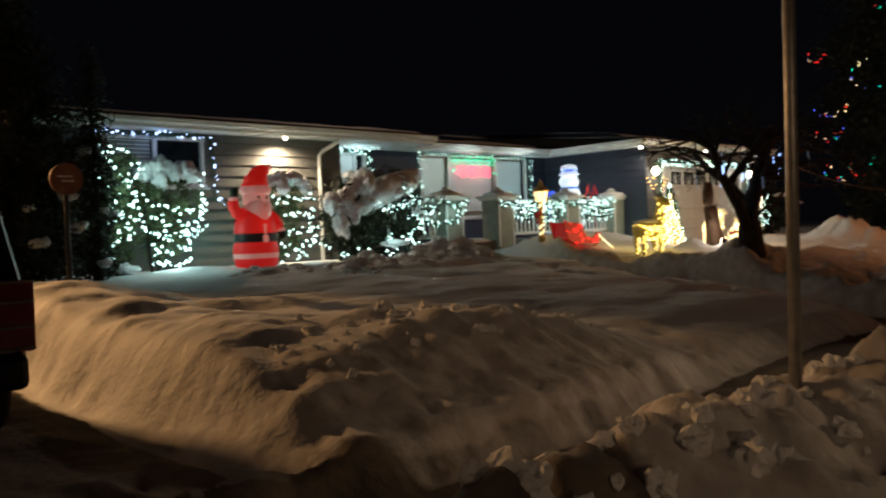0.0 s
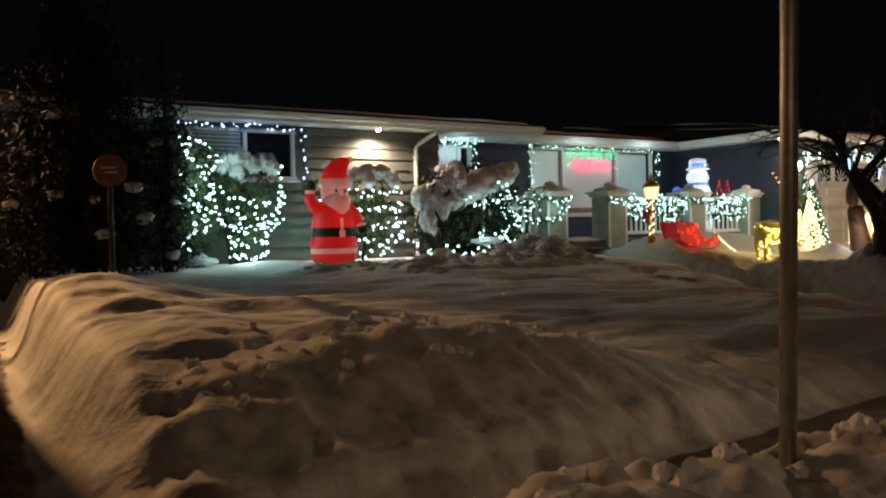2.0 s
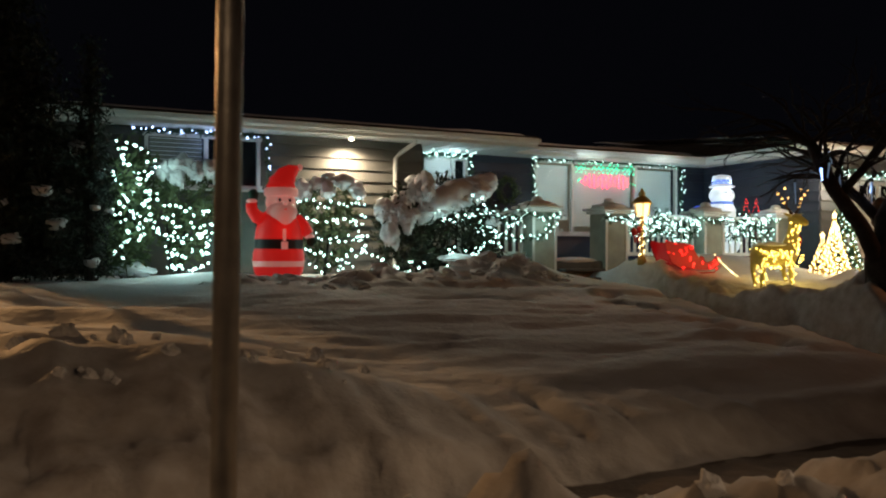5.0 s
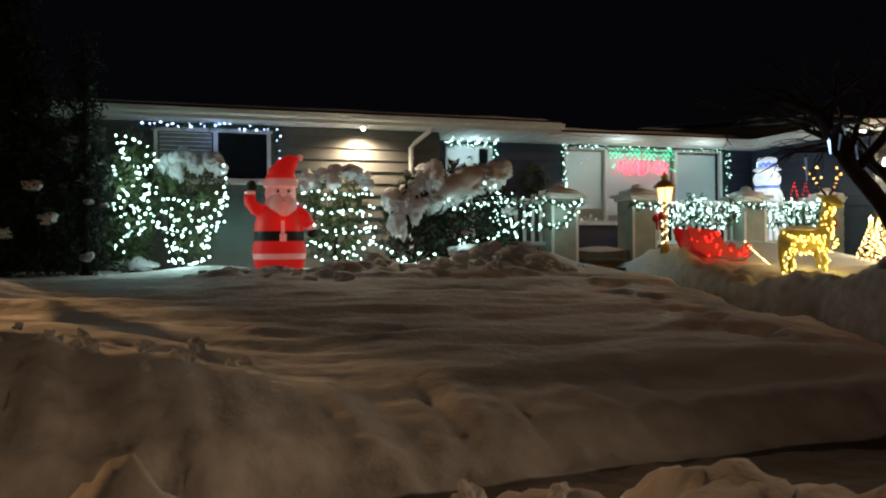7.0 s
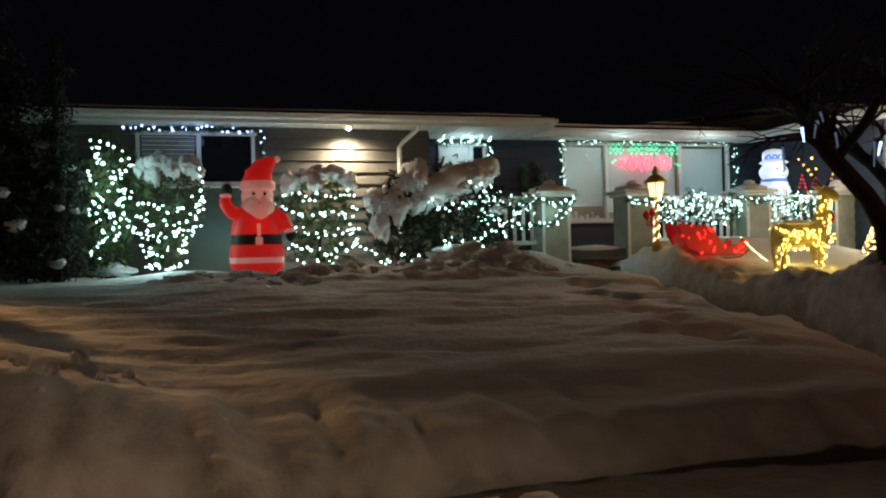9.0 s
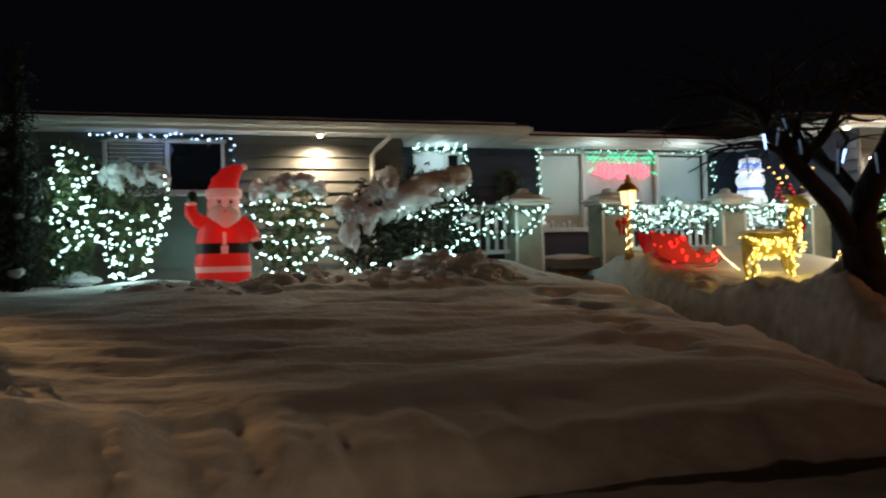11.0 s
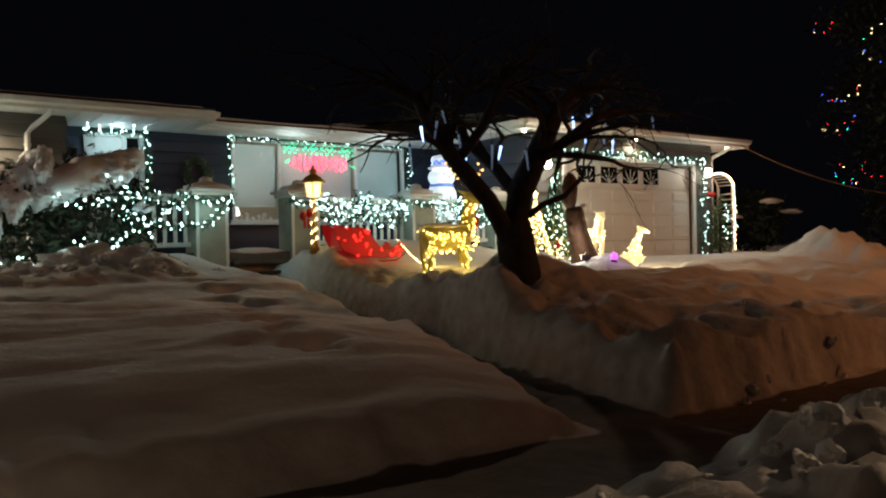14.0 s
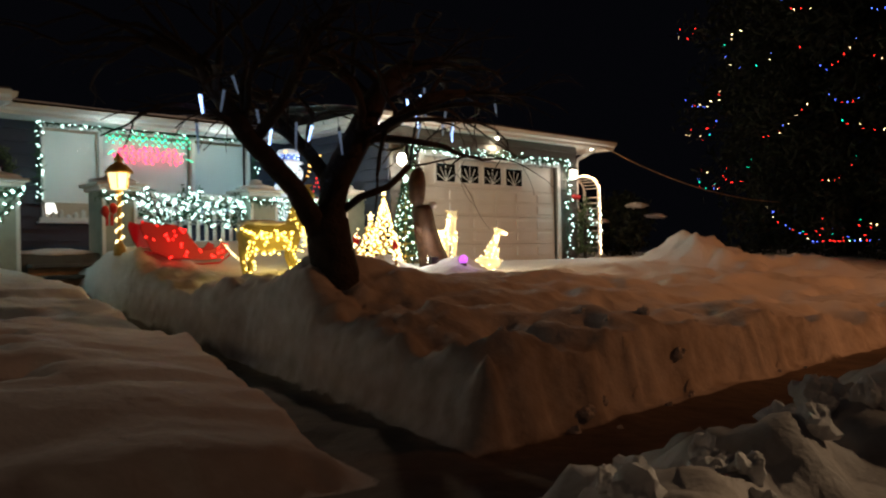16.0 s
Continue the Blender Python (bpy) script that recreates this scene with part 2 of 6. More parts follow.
def lathe(bm, prof, c=(0, 0, 0), n=24, mi=0, sx=1.0, sy=1.0):
    """Turns a profile of (radius, height) about z; mi may be one index a step."""
    rings = [[bm.verts.new((c[0] + r * sx * math.cos(2 * math.pi * k / n), c[1] + r * sy * math.sin(2 * math.pi * k / n), c[2] + z)) for k in range(n)] for r, z in prof]
    for i, (q, w) in enumerate(zip(rings, rings[1:])):
        for k in range(n):
            f = bm.faces.new((q[k], q[(k + 1) % n], w[(k + 1) % n], w[k]))
            f.material_index = mi if isinstance(mi, int) else mi[i]
    bm.faces.new(rings[0][::-1]).material_index = mi if isinstance(mi, int) else mi[0]
    bm.faces.new(rings[-1]).material_index = mi if isinstance(mi, int) else mi[-1]


OCT_V = np.array([(1, 0, 0), (-1, 0, 0), (0, 1, 0), (0, -1, 0), (0, 0, 1), (0, 0, -1)], float)
OCT_F = np.array([(0, 2, 4), (2, 1, 4), (1, 3, 4), (3, 0, 4), (2, 0, 5), (1, 2, 5), (3, 1, 5), (0, 3, 5)])


def bulbs(pts, r, mat, parent, name="bulb_string", label=""):
    pts = np.asarray(pts, float)
    rr = r * np.random.uniform(0.7, 1.3, (len(pts), 1, 1))
    v = (pts[:, None, :] + OCT_V[None] * rr).reshape(-1, 3)
    f = (OCT_F[None] + 6 * np.arange(len(pts))[:, None, None]).reshape(-1, 3)
    return raw(name, v.tolist(), f.tolist(), mat, parent, label, "stuff")


def along(pts, step, jitter=0.0):
    pts = [Vector(p) for p in pts]
    out = []
    for a, b in zip(pts, pts[1:]):
        n = max(1, round((b - a).length / step))
        for i in range(n):
            out.append(a.lerp(b, i / n) + Vector(np.random.uniform(-jitter, jitter, 3)))
    out.append(pts[-1])
    return out


def leaf_cloud(centres, size, spread, per, aspect=0.45, flat=0.0):
    """Small four-cornered leaves scattered about centres, turned at random."""
    c = np.repeat(np.asarray(centres, float), per, axis=0) + np.random.normal(0, spread, (len(centres) * per, 3))
    n = len(c)
    d = np.random.normal(0, 1, (n, 3))
    d[:, 2] *= 1 - flat
    d /= np.linalg.norm(d, axis=1)[:, None]
    e = np.cross(d, np.random.normal(0, 1, (n, 3)))
    e /= np.linalg.norm(e, axis=1)[:, None]
    s = size * np.random.uniform(0.6, 1.4, (n, 1))
    v = np.stack([c - d * s, c + e * s * aspect, c + d * s, c - e * s * aspect], 1).reshape(-1, 3)
    return v, np.arange(4 * n).reshape(-1, 4)


def in_ellipsoid(n, c, r, shell=0.55):
    d = np.random.normal(0, 1, (n, 3))
    d /= np.linalg.norm(d, axis=1)[:, None]
    k = np.random.uniform(shell ** 3, 1, (n, 1)) ** (1 / 3)
    return np.asarray(c) + d * k * np.asarray(r)


def sag(a, b, drop, n=10):
    a, b = Vector(a), Vector(b)
    return [a.lerp(b, i / n) - Vector((0, 0, drop * 4 * (i / n) * (1 - i / n))) for i in range(n + 1)]


# ---- the ground: one sheet of snow, ploughed banks, a cleared pavement and a dug path ----
def smooth(a, b, x):
    t = np.clip((x - a) / (b - a), 0, 1)
    return t * t * (3 - 2 * t)


TABLES = {}


def fbm(x, y, f, seed, octaves=4):
    """Smooth value noise on a lattice."""
    out, amp = np.zeros_like(x), 1.0
    for o in range(octaves):
        if seed + o not in TABLES:
            TABLES[seed + o] = np.random.RandomState(seed + o).uniform(-1, 1, (256, 256))
        tab = TABLES[seed + o]
        u, v = x * f + 57.3 + o * 11.7, y * f + 91.1 + o * 5.3
        iu, iv = np.floor(u).astype(int), np.floor(v).astype(int)
        fu, fv = u - iu, v - iv
        fu, fv = fu * fu * (3 - 2 * fu), fv * fv * (3 - 2 * fv)
        g = lambda i, j: tab[i % 256, j % 256]
        out += amp * ((g(iu, iv) * (1 - fu) + g(iu + 1, iv) * fu) * (1 - fv) + (g(iu, iv + 1) * (1 - fu) + g(iu + 1, iv + 1) * fu) * fv)
        amp, f = amp * 0.5, f * 2.03
    return out


def bumpxy(x, y, cx, cy, rx, ry, h):
    return h * np.exp(-(((x - cx) / rx) ** 2 + ((y - cy) / ry) ** 2))


PATH_Y = [-12.0, -9.7, -8.6, -6.6, -4.8, -1.6, -0.5]
PATH_X = [6.0, 6.2, 6.42, 6.85, 6.95, 7.1, 7.25]
PATH_Z = [-0.80, -0.80, -0.80, -0.76, -0.64, -0.26, -0.02]


def terrain(x, y):
    drift = fbm(x * 0.55, y * 1.5, 0.9, 3, 4)
    lumps = fbm(x, y, 2.2, 21, 4)
    walkz = np.interp(x, [-4, 6, 30], [-0.62, -0.80, -0.88])
    left = np.interp(y, [-10.2, -9.6, -9.0, -8.3, -7, -4.8, -3.3, -2], [-0.50, -0.34, -0.14, -0.08, -0.10, -0.09, 0.0, 0.04])
    mid = np.interp(y, [-10.0, -9.7, -9.2, -8.6, -7, -4.8, -3.3, -2], [-0.70, -0.62, -0.50, -0.42, -0.26, -0.11, 0.0, 0.04])
    right = np.interp(y, [-9.75, -9.6, -9.4, -7, -4.5, -2], [-0.52, -0.42, -0.38, -0.26, -0.06, 0.08]) + 0.08 * smooth(7.4, 9.0, x) * smooth(-8.8, -7.0, y) - 0.14 * smooth(10.5, 13.0, x)
    px = np.interp(y, PATH_Y, PATH_X)
    wl, wr = smooth(1.6, -0.6, x), smooth(px + 0.24, px + 0.58, x)
    mid = mid - 0.20 * smooth(5.0, 6.5, x) * smooth(-4.4, -6.4, y)
    z = left * wl + mid * (1 - wl) * (1 - wr) + right * wr
    z = z + (0.060 * drift + 0.030 * fbm(x * 0.35, y * 2.2, 1.3, 9, 3) + 0.006 * fbm(x, y, 6.0, 15, 3)) * smooth(-2.2, -4, y)
    z = z + smooth(-8.0, -9.0, y) * (0.022 * wl + 0.05 * wr) * lumps + 0.03 * wr * lumps * smooth(-3.5, -5, y)
    # trodden lumps before the shrubs, mounds thrown up beside the path
    z = z + smooth(0.2, 1.2, x) * smooth(6.0, 5.0, x) * np.exp(-((y + 3.1) / 0.55) ** 2) * (0.07 + 0.07 * fbm(x, y, 1.5, 41, 3) + 0.13 * np.abs(fbm(x, y, 2.7, 43, 2)))
    z = z + bumpxy(x, y, 4.75, -2.8, 0.85, 0.5, 0.30 + 0.05 * fbm(x, y, 3.2, 52, 3)) + bumpxy(x, y, 5.9, -1.6, 0.5, 0.6, 0.26)
    z = z + bumpxy(x, y, 0.9, -1.25, 0.8, 0.5, 0.10) + bumpxy(x, y, 3.2, -1.2, 0.6, 0.4, 0.06)
    z = z + bumpxy(x, y, 7.65, -2.7, 0.6, 0.75, 0.22 + 0.02 * lumps) + bumpxy(x, y, 8.6, -2.2, 1.2, 0.6, 0.22)
    z = z + bumpxy(x, y, 7.75, -5.2, 0.4, 1.6, 0.05 + 0.05 * lumps) + bumpxy(x, y, 7.75, -6.80, 1.0, 0.80, 0.44)
    z = z + bumpxy(x, y, 8.3, -8.6, 0.7, 0.5, 0.10 + 0.04 * lumps)
    z = z + bumpxy(x, y, 10.4, -6.6, 1.2, 0.6, 0.14) + bumpxy(x, y, 12.5, -7.3, 1.0, 0.6, 0.10)
    z = z + bumpxy(x, y, 10.35, -4.2, 0.3, 0.3, 0.2) + bumpxy(x, y, 11.15, -4.75, 0.42, 0.35, 0.22) + bumpxy(x, y, 10.2, -2.0, 1.3, 0.7, 0.2)
    z = z + smooth(11.5, 13, x) * np.exp(-((y + 4.6) / 0.8) ** 2) * (0.05 + 0.06 * lumps)
    z = z + bumpxy(x, y, 18.36, -4.1, 0.75, 0.7, 0.56 + 0.16 * lumps) + bumpxy(x, y, 20.5, -5.6, 2.5, 1.0, 0.10 + 0.06 * lumps)
    # the left end of the yard: a bank beside the driveway
    z = z + bumpxy(x, y, -2.0, -4.4, 0.9, 1.2, 0.24 + 0.03 * lumps) + bumpxy(x, y, -1.9, -7.0, 0.7, 1.6, 0.10 + 0.05 * lumps)
    z = z + bumpxy(x, y, -0.2, -8.45, 0.75, 0.35, 0.07 + 0.03 * lumps) + bumpxy(x, y, -1.75, -7.6, 0.55, 0.5, 0.05) + 0.025 * np.abs(fbm(x, y, 5.0, 33, 4)) * wl * smooth(-7.6, -8.3, y)
    edge = smooth(-2.80 + 0.08 * lumps, -2.36, x)
    drive = -0.62 + 0.02 * lumps + smooth(-5.6, -6.6, x) * (0.55 + 0.1 * lumps)
    z = np.where(y > -9.9, z * edge + drive * (1 - edge), z)
    # scraped grooves down the front bank
    z = z + 0.045 * fbm(x + 0.15 * y, y * 0.12, 5.5, 67, 4) * smooth(-8.5, -8.9, y) * smooth(-10.0, -9.7, y) * smooth(5.0, 2.0, x)
    # dug and trodden snow beside the path and over the far yard
    side = smooth(px + 0.2, px + 0.5, x) * smooth(px + 1.7, px + 0.7, x) * smooth(-1.5, -2.5, y)
    z = z + side * (0.10 * np.abs(fbm(x, y, 3.1, 101, 4)) - 0.05 + 0.02 * fbm(x, y, 9.0, 105, 2))
    z = z + wr * smooth(-4.6, -5.6, y) * smooth(-9.6, -9.0, y) * (0.045 * fbm(x * 0.7, y * 1.4, 1.7, 111, 4) - 0.06 * smooth(0.25, 0.75, fbm(x, y, 2.3, 117, 2)))
    # pavement, roadside bank, road
    groove = 0.06 * fbm(x, y * 0.2, 4.5, 63, 3) + 0.06 * lumps
    shift = np.interp(x, [-1.0, 1.5, 3.6], [-0.20, 0.18, 0.46])
    front = smooth(-9.62 - 0.10 * wr + groove + shift, -9.95 + 0.09 * wr + groove + shift, y)
    z = z * (1 - front) + (walkz + 0.015 * lumps) * front
    crest = np.interp(x, [-4, -3.2, -2.8, -1.7, -0.5, 0.7, 1.4, 2.1, 3.0, 4.2, 5.2, 6.0, 9.0, 16], [-0.6, -0.5, -0.36, -0.28, -0.32, -0.42, -0.43, -0.31, -0.52, -0.54, -0.46, -0.42, -0.40, -0.34])
    cy = np.interp(x, [-3, 1, 4, 20], [-11.2, -11.2, -11.2, -11.15])
    bank = np.maximum(0, 1 - ((y - cy) / 0.78) ** 2)
    chunk = fbm(x, y, 2.6, 77, 5)
    z = np.where(y < -10.1, np.maximum(z, walkz + bank * (crest - walkz) + np.minimum(1, bank * 2.5) * (0.10 * chunk + 0.09 * np.abs(fbm(x, y, 1.9, 95, 2)) + 0.05 * np.abs(fbm(x, y, 5.5, 88, 3)) - 0.05) + np.minimum(bumpxy(x, y, 0.40, -11.35, 0.34, 0.28, 0.26), 0.18) * (1 + 0.16 * chunk + 0.16 * fbm(x, y, 5.0, 31, 3))), z)
    z = np.where(y < -12.35, walkz - 0.08 + (z - walkz + 0.08) * smooth(-12.7, -12.35, y), z)
    # the dug path to the steps
    px, pz = np.interp(y, PATH_Y, PATH_X), np.interp(y, PATH_Y, PATH_Z)
    cut = smooth(0.47 + 0.05 * lumps, 0.30 + 0.04 * lumps, np.abs(x - px)) * (y > -10.4) * (y < -0.4)
    z = z * (1 - cut) + np.minimum(z, pz + 0.02 * lumps) * cut
    # animal tracks across the drift
    for k in range(8):
        tx, ty = 5.35 - 0.10 * k + 0.14 * (k % 2), -3.9 - 0.56 * k
        for dx, dy in ((0, 0), (0.22, 0.05), (0.10, -0.16)):
            z = z - bumpxy(x, y, tx + dx, ty + dy, 0.11, 0.085, 0.17) + bumpxy(x, y, tx + dx, ty + dy - 0.14, 0.11, 0.05, 0.03)
    z = z - bumpxy(x, y, 5.6, -5.2, 0.28, 0.12, 0.10) - bumpxy(x, y, 5.5, -6.0, 0.25, 0.12, 0.09)
    far = np.maximum(np.abs(x - 8) - 30, np.maximum(-20 - y, y - 10))
    return np.where(far > 0, z * np.exp(-np.maximum(far, 0) / 8) - 0.3 * (1 - np.exp(-np.maximum(far, 0) / 8)), z)


def build_ground():
    gx = np.concatenate([[-900, -300, -120, -60, -36, -24, -18, -14, -12], np.arange(-10.5, -4, 0.25), np.arange(-4, 12, 0.055), np.arange(12, 22, 0.14), [22.5, 23.5, 25, 27, 30, 36, 50, 90, 200, 400, 900]])
    gy = np.concatenate([[-900, -300, -100, -50, -30, -20, -17, -15, -14, -13.4], np.arange(-13, -2, 0.055), np.arange(-2, 2.2, 0.14), [3, 5, 8, 12, 20, 40, 100, 300, 900]])
    X, Y = np.meshgrid(gx, gy)
    Z = terrain(X, Y)
    ny, nx = X.shape
    v = np.stack([X, Y, Z], -1).reshape(-1, 3)
    i = np.arange(nx * ny).reshape(ny, nx)
    f = np.stack([i[:-1, :-1], i[:-1, 1:], i[1:, 1:], i[1:, :-1]], -1).reshape(-1, 4)
    ob = raw("ground", v.tolist(), f.tolist(), M_GROUND, smooth=True)
    px = np.interp(Y, PATH_Y, PATH_X)
    clear_and_shade = 1.0 * smooth(-9.86, -10.0, Y - np.interp(X, [-1.0, 1.5, 3.6], [-0.20, 0.18, 0.46])) * smooth(-10.66, -10.42, Y) * smooth(-4, -3, X)
    clear_and_shade = np.maximum(clear_and_shade, 1.0 * smooth(0.38, 0.26, np.abs(X - px)) * (Y > -10.2) * (Y < -0.6))
    # driveway and mouth; the mask also darkens them for the car's shadow
    clear_and_shade = np.maximum(clear_and_shade, 0.88 * smooth(-2.74, -2.9, X) * smooth(-6.3, -5.8, X) * (Y > -10.5))
    clear_and_shade = np.maximum(clear_and_shade, 0.93 * smooth(-1.7, -2.4, X) * smooth(-9.6, -9.95, Y))
    clear_and_shade = np.maximum(clear_and_shade, 0.66 * smooth(-12.4, -12.9, Y))
    grit_and_shade = smooth(-10.6, -11.1, Y) * 0.9 + smooth(0.8, -0.4, X) * smooth(-7.6, -8.6, Y) * 0.7 + smooth(-8.8, -9.3, Y) * 0.6
    pn = 0.5 + 0.5 * fbm(X, Y, 1.1, 131, 4)
    # right side of the path: dug dirt plus shade put into the colour
    grit_and_shade = grit_and_shade + smooth(px + 0.1, px + 0.4, X) * smooth(px + 2.2, px + 0.6, X) * smooth(-2.2, -3.5, Y) * (0.9 + 0.6 * pn)
    grit_and_shade = grit_and_shade + smooth(7.5, 8.5, X) * smooth(-5.0, -6.0, Y) * 0.75 * smooth(0.35, 0.8, pn)
    for name, val in (("cleared_and_shade", clear_and_shade), ("gritty", np.clip(grit_and_shade, 0, 1))):
        a = ob.data.attributes.new(name, "FLOAT", "POINT")
        a.data.foreach_set("value", val.reshape(-1).astype(np.float32))
    return tagged(ob, "deep drifted snow with ploughed banks and a dug path", "ground", kind="structure")


build_ground()


def ground_at(x, y):
    return float(terrain(np.array([float(x)]), np.array([float(y)]))[0])


# ---- the house ----
SOFFIT, FASCIA = 2.44, 2.60
WALL_Y, PORCH_Y, GARAGE_Y, GARAGE_X = 0.55, 1.6, -1.7, 12.55


def boards(wall, x0, x1, z0, z1, mat, turn=None, holes=()):
    """Lapped boards, one object a course, cut where an opening lies."""
    z, step = z0, 0.2
    while z < z1 - 0.02:
        h = min(step, z1 - z)
        runs = [(x0, x1)]
        for a, b, c, d in holes:
            if z + h > c + 0.01 and z < d - 0.01:
                runs = [r for s in runs for r in ((s[0], min(s[1], a)), (max(s[0], b), s[1])) if r[1] - r[0] > 0.02]
        for a, b in runs:
            bm = bmesh.new()
            v = [bm.verts.new(p) for p in ((a, -0.042, z), (b, -0.042, z), (b, -0.010, z + h), (a, -0.010, z + h), (a, 0, z), (b, 0, z), (b, 0, z + h), (a, 0, z + h))]
            for q in ((0, 1, 2, 3), (4, 7, 6, 5), (0, 4, 5, 1), (3, 2, 6, 7), (0, 3, 7, 4), (1, 5, 6, 2)):
                bm.faces.new([v[i] for i in q])
            part("siding_board", bm, mat, wall)
        z += step


def wall_with_holes(name, length, z0, z1, holes, mat, at, rz, label):
    """A wall 0.16 thick along its own x with openings through it."""
    xs = sorted({0.0, length, *[h for o in holes for h in o[:2]]})
    zs = sorted({z0, z1, *[h for o in holes for h in o[2:]]})
    bm = bmesh.new()
    for a, b in zip(xs, xs[1:]):
        for c, d in zip(zs, zs[1:]):
            if not any(o[0] <= (a + b) / 2 <= o[1] and o[2] <= (c + d) / 2 <= o[3] for o in holes):
                box(bm, ((a + b) / 2, 0.08, (c + d) / 2), (b - a, 0.16, d - c))
    bmesh.ops.remove_doubles(bm, verts=bm.verts, dist=0.001)
    ob = tagged(part(name, bm, mat, None), label, "wall", kind="structure")
    ob.matrix_basis = pose(*at, 0, 0, rz)
    boards(ob, 0, length, z0, z1, mat, None, holes)
    return ob


wall_with_holes("wall_front", 7.9, -0.3, SOFFIT, [(3.11, 4.90, 1.50, 2.34)], M_SIDING, (-3.0, WALL_Y, 0), 0, "dark grey-green lapped siding wall under the eave")
wall_with_holes("wall_return", 1.05, -0.3, SOFFIT, [], M_SIDING, (4.9, WALL_Y, 0), 90, "short dark siding wall beside the entrance")
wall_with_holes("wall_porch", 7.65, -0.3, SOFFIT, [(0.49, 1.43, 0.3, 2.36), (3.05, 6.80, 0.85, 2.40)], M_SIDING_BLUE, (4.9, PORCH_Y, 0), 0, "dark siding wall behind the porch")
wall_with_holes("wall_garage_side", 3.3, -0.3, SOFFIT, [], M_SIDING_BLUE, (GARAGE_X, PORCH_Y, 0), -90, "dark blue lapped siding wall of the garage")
wall_with_holes("wall_garage_front", 5.3, -0.3, SOFFIT, [(0.75, 4.57, -0.3, 1.95)], M_SIDING, (GARAGE_X, GARAGE_Y, 0), 0, "grey siding wall round the garage door")
wall_with_holes("wall_garage_end", 4.5, -0.3, SOFFIT, [], M_SIDING, (17.85, GARAGE_Y, 0), 90, "grey siding end wall of the garage")
wall_with_holes("wall_left_end", 6.0, -0.3, SOFFIT, [], M_SIDING, (-3.0, 6.55, 0), -90, "dark siding end wall")


def roof():
    # soffit sheets, with ribs
    for name, x0, x1, y0, y1 in (("soffit", -3.3, 7.05, 0.02, PORCH_Y), ("soffit", 7.05, 12.1, 1.02, PORCH_Y), ("soffit", 12.1, 18.95, -1.90, PORCH_Y)):
        bm = bmesh.new()
        box(bm, ((x0 + x1) / 2, (y0 + y1) / 2, SOFFIT + 0.02), (x1 - x0, y1 - y0, 0.02))
        n = int((x1 - x0) / 0.3)
        for i in range(n):
            box(bm, (x0 + (i + 0.5) * (x1 - x0) / n, (y0 + y1) / 2, SOFFIT + 0.007), (0.02, y1 - y0 - 0.02, 0.012))
        tagged(part(name, bm, M_SOFFIT, None), "white ribbed metal soffit under the eave", "soffit", kind="structure")
    # fascia boards with a gutter lip
    segs = [((-3.3, 0), (7.05, 0)), ((7.05, 0), (7.05, 1.0)), ((7.05, 1.0), (12.1, 1.0)), ((12.1, 1.0), (12.1, -1.92)), ((12.1, -1.92), (18.95, -1.92)), ((18.95, -1.92), (18.95, 3))]
    for (a, b), (c, d) in segs:
        ln = math.hypot(c - a, d - b)
        bm = bmesh.new()
        prof = [(0, SOFFIT - 0.01), (-0.03, SOFFIT), (-0.035, SOFFIT + 0.05), (-0.10, SOFFIT + 0.08), (-0.115, FASCIA - 0.01), (-0.10, FASCIA), (0, FASCIA)]
        rows = [[bm.verts.new((x, y, z)) for y, z in prof] for x in (0.0, ln)]
        for i in range(len(prof)):
            j = (i + 1) % len(prof)
            bm.faces.new((rows[0][i], rows[1][i], rows[1][j], rows[0][j]))
        bm.faces.new(rows[0][::-1])
        bm.faces.new(rows[1])
        ob = tagged(part("gutter", bm, M_TRIM, None), "white metal gutter and fascia along the eave", "gutter", kind="structure")
        ob.matrix_basis = pose(a, b, 0, 0, 0, math.degrees(math.atan2(d - b, c - a)))
    # roof slopes under snow
    rise = 0.10
    for x0, x1, y0, y1, up in ((-3.4, 7.05, -0.05, 5.0, 1), (7.05, 12.1, 0.95, 5.0, 1), (12.05, 19.0, -1.97, 5.0, 1)):
        bm = bmesh.new()
        z1 = FASCIA + (y1 - y0) * rise
        v = [bm.verts.new(p) for p in ((x0, y0, FASCIA), (x1, y0, FASCIA), (x1, y1, z1), (x0, y1, z1), (x0, y0, FASCIA + 0.04), (x1, y0, FASCIA + 0.04), (x1, y1, z1 + 0.04), (x0, y1, z1 + 0.04))]
        for q in ((0, 3, 2, 1), (4, 5, 6, 7), (0, 1, 5, 4), (1, 2, 6, 5), (2, 3, 7, 6), (3, 0, 4, 7)):
            bm.faces.new([v[i] for i in q])
        tagged(part("roof", bm, M_ROOF, None), "low dark shingle roof slope", "roof", kind="structure")
        # snow cover, with an uneven lip
        nx, ny = int((x1 - x0) / 0.12), 24
        V, F = [], []
        for j in range(ny + 1):
            for i in range(nx + 1):
                x = x0 + (x1 - x0) * i / nx
                y = y0 + 0.45 + 0.05 * noise.noise(Vector((x * 1.3, 1, 2))) + (y1 - y0) * (j / ny) ** 1.5
                t = 0.10 * (1 - math.exp(-4 * (j / ny) ** 1.5 * 5)) + 0.03 * noise.noise(Vector((x * 0.9, y * 0.9, 5)))
                V.append((x, y, FASCIA + 0.045 + (y - y0) * rise + max(0, t)))
                if i < nx and j < ny:
                    k = j * (nx + 1) + i
                    F.append((k, k + 1, k + nx + 2, k + nx + 1))
        tagged(raw("roof_snow", V, F, M_SNOW, smooth=True), "thick snow lying on the roof slope", "snow", kind="structure")
    bm = bmesh.new()
    box(bm, (8, 5.06, 2.6), (22.6, 0.1, 1.4))
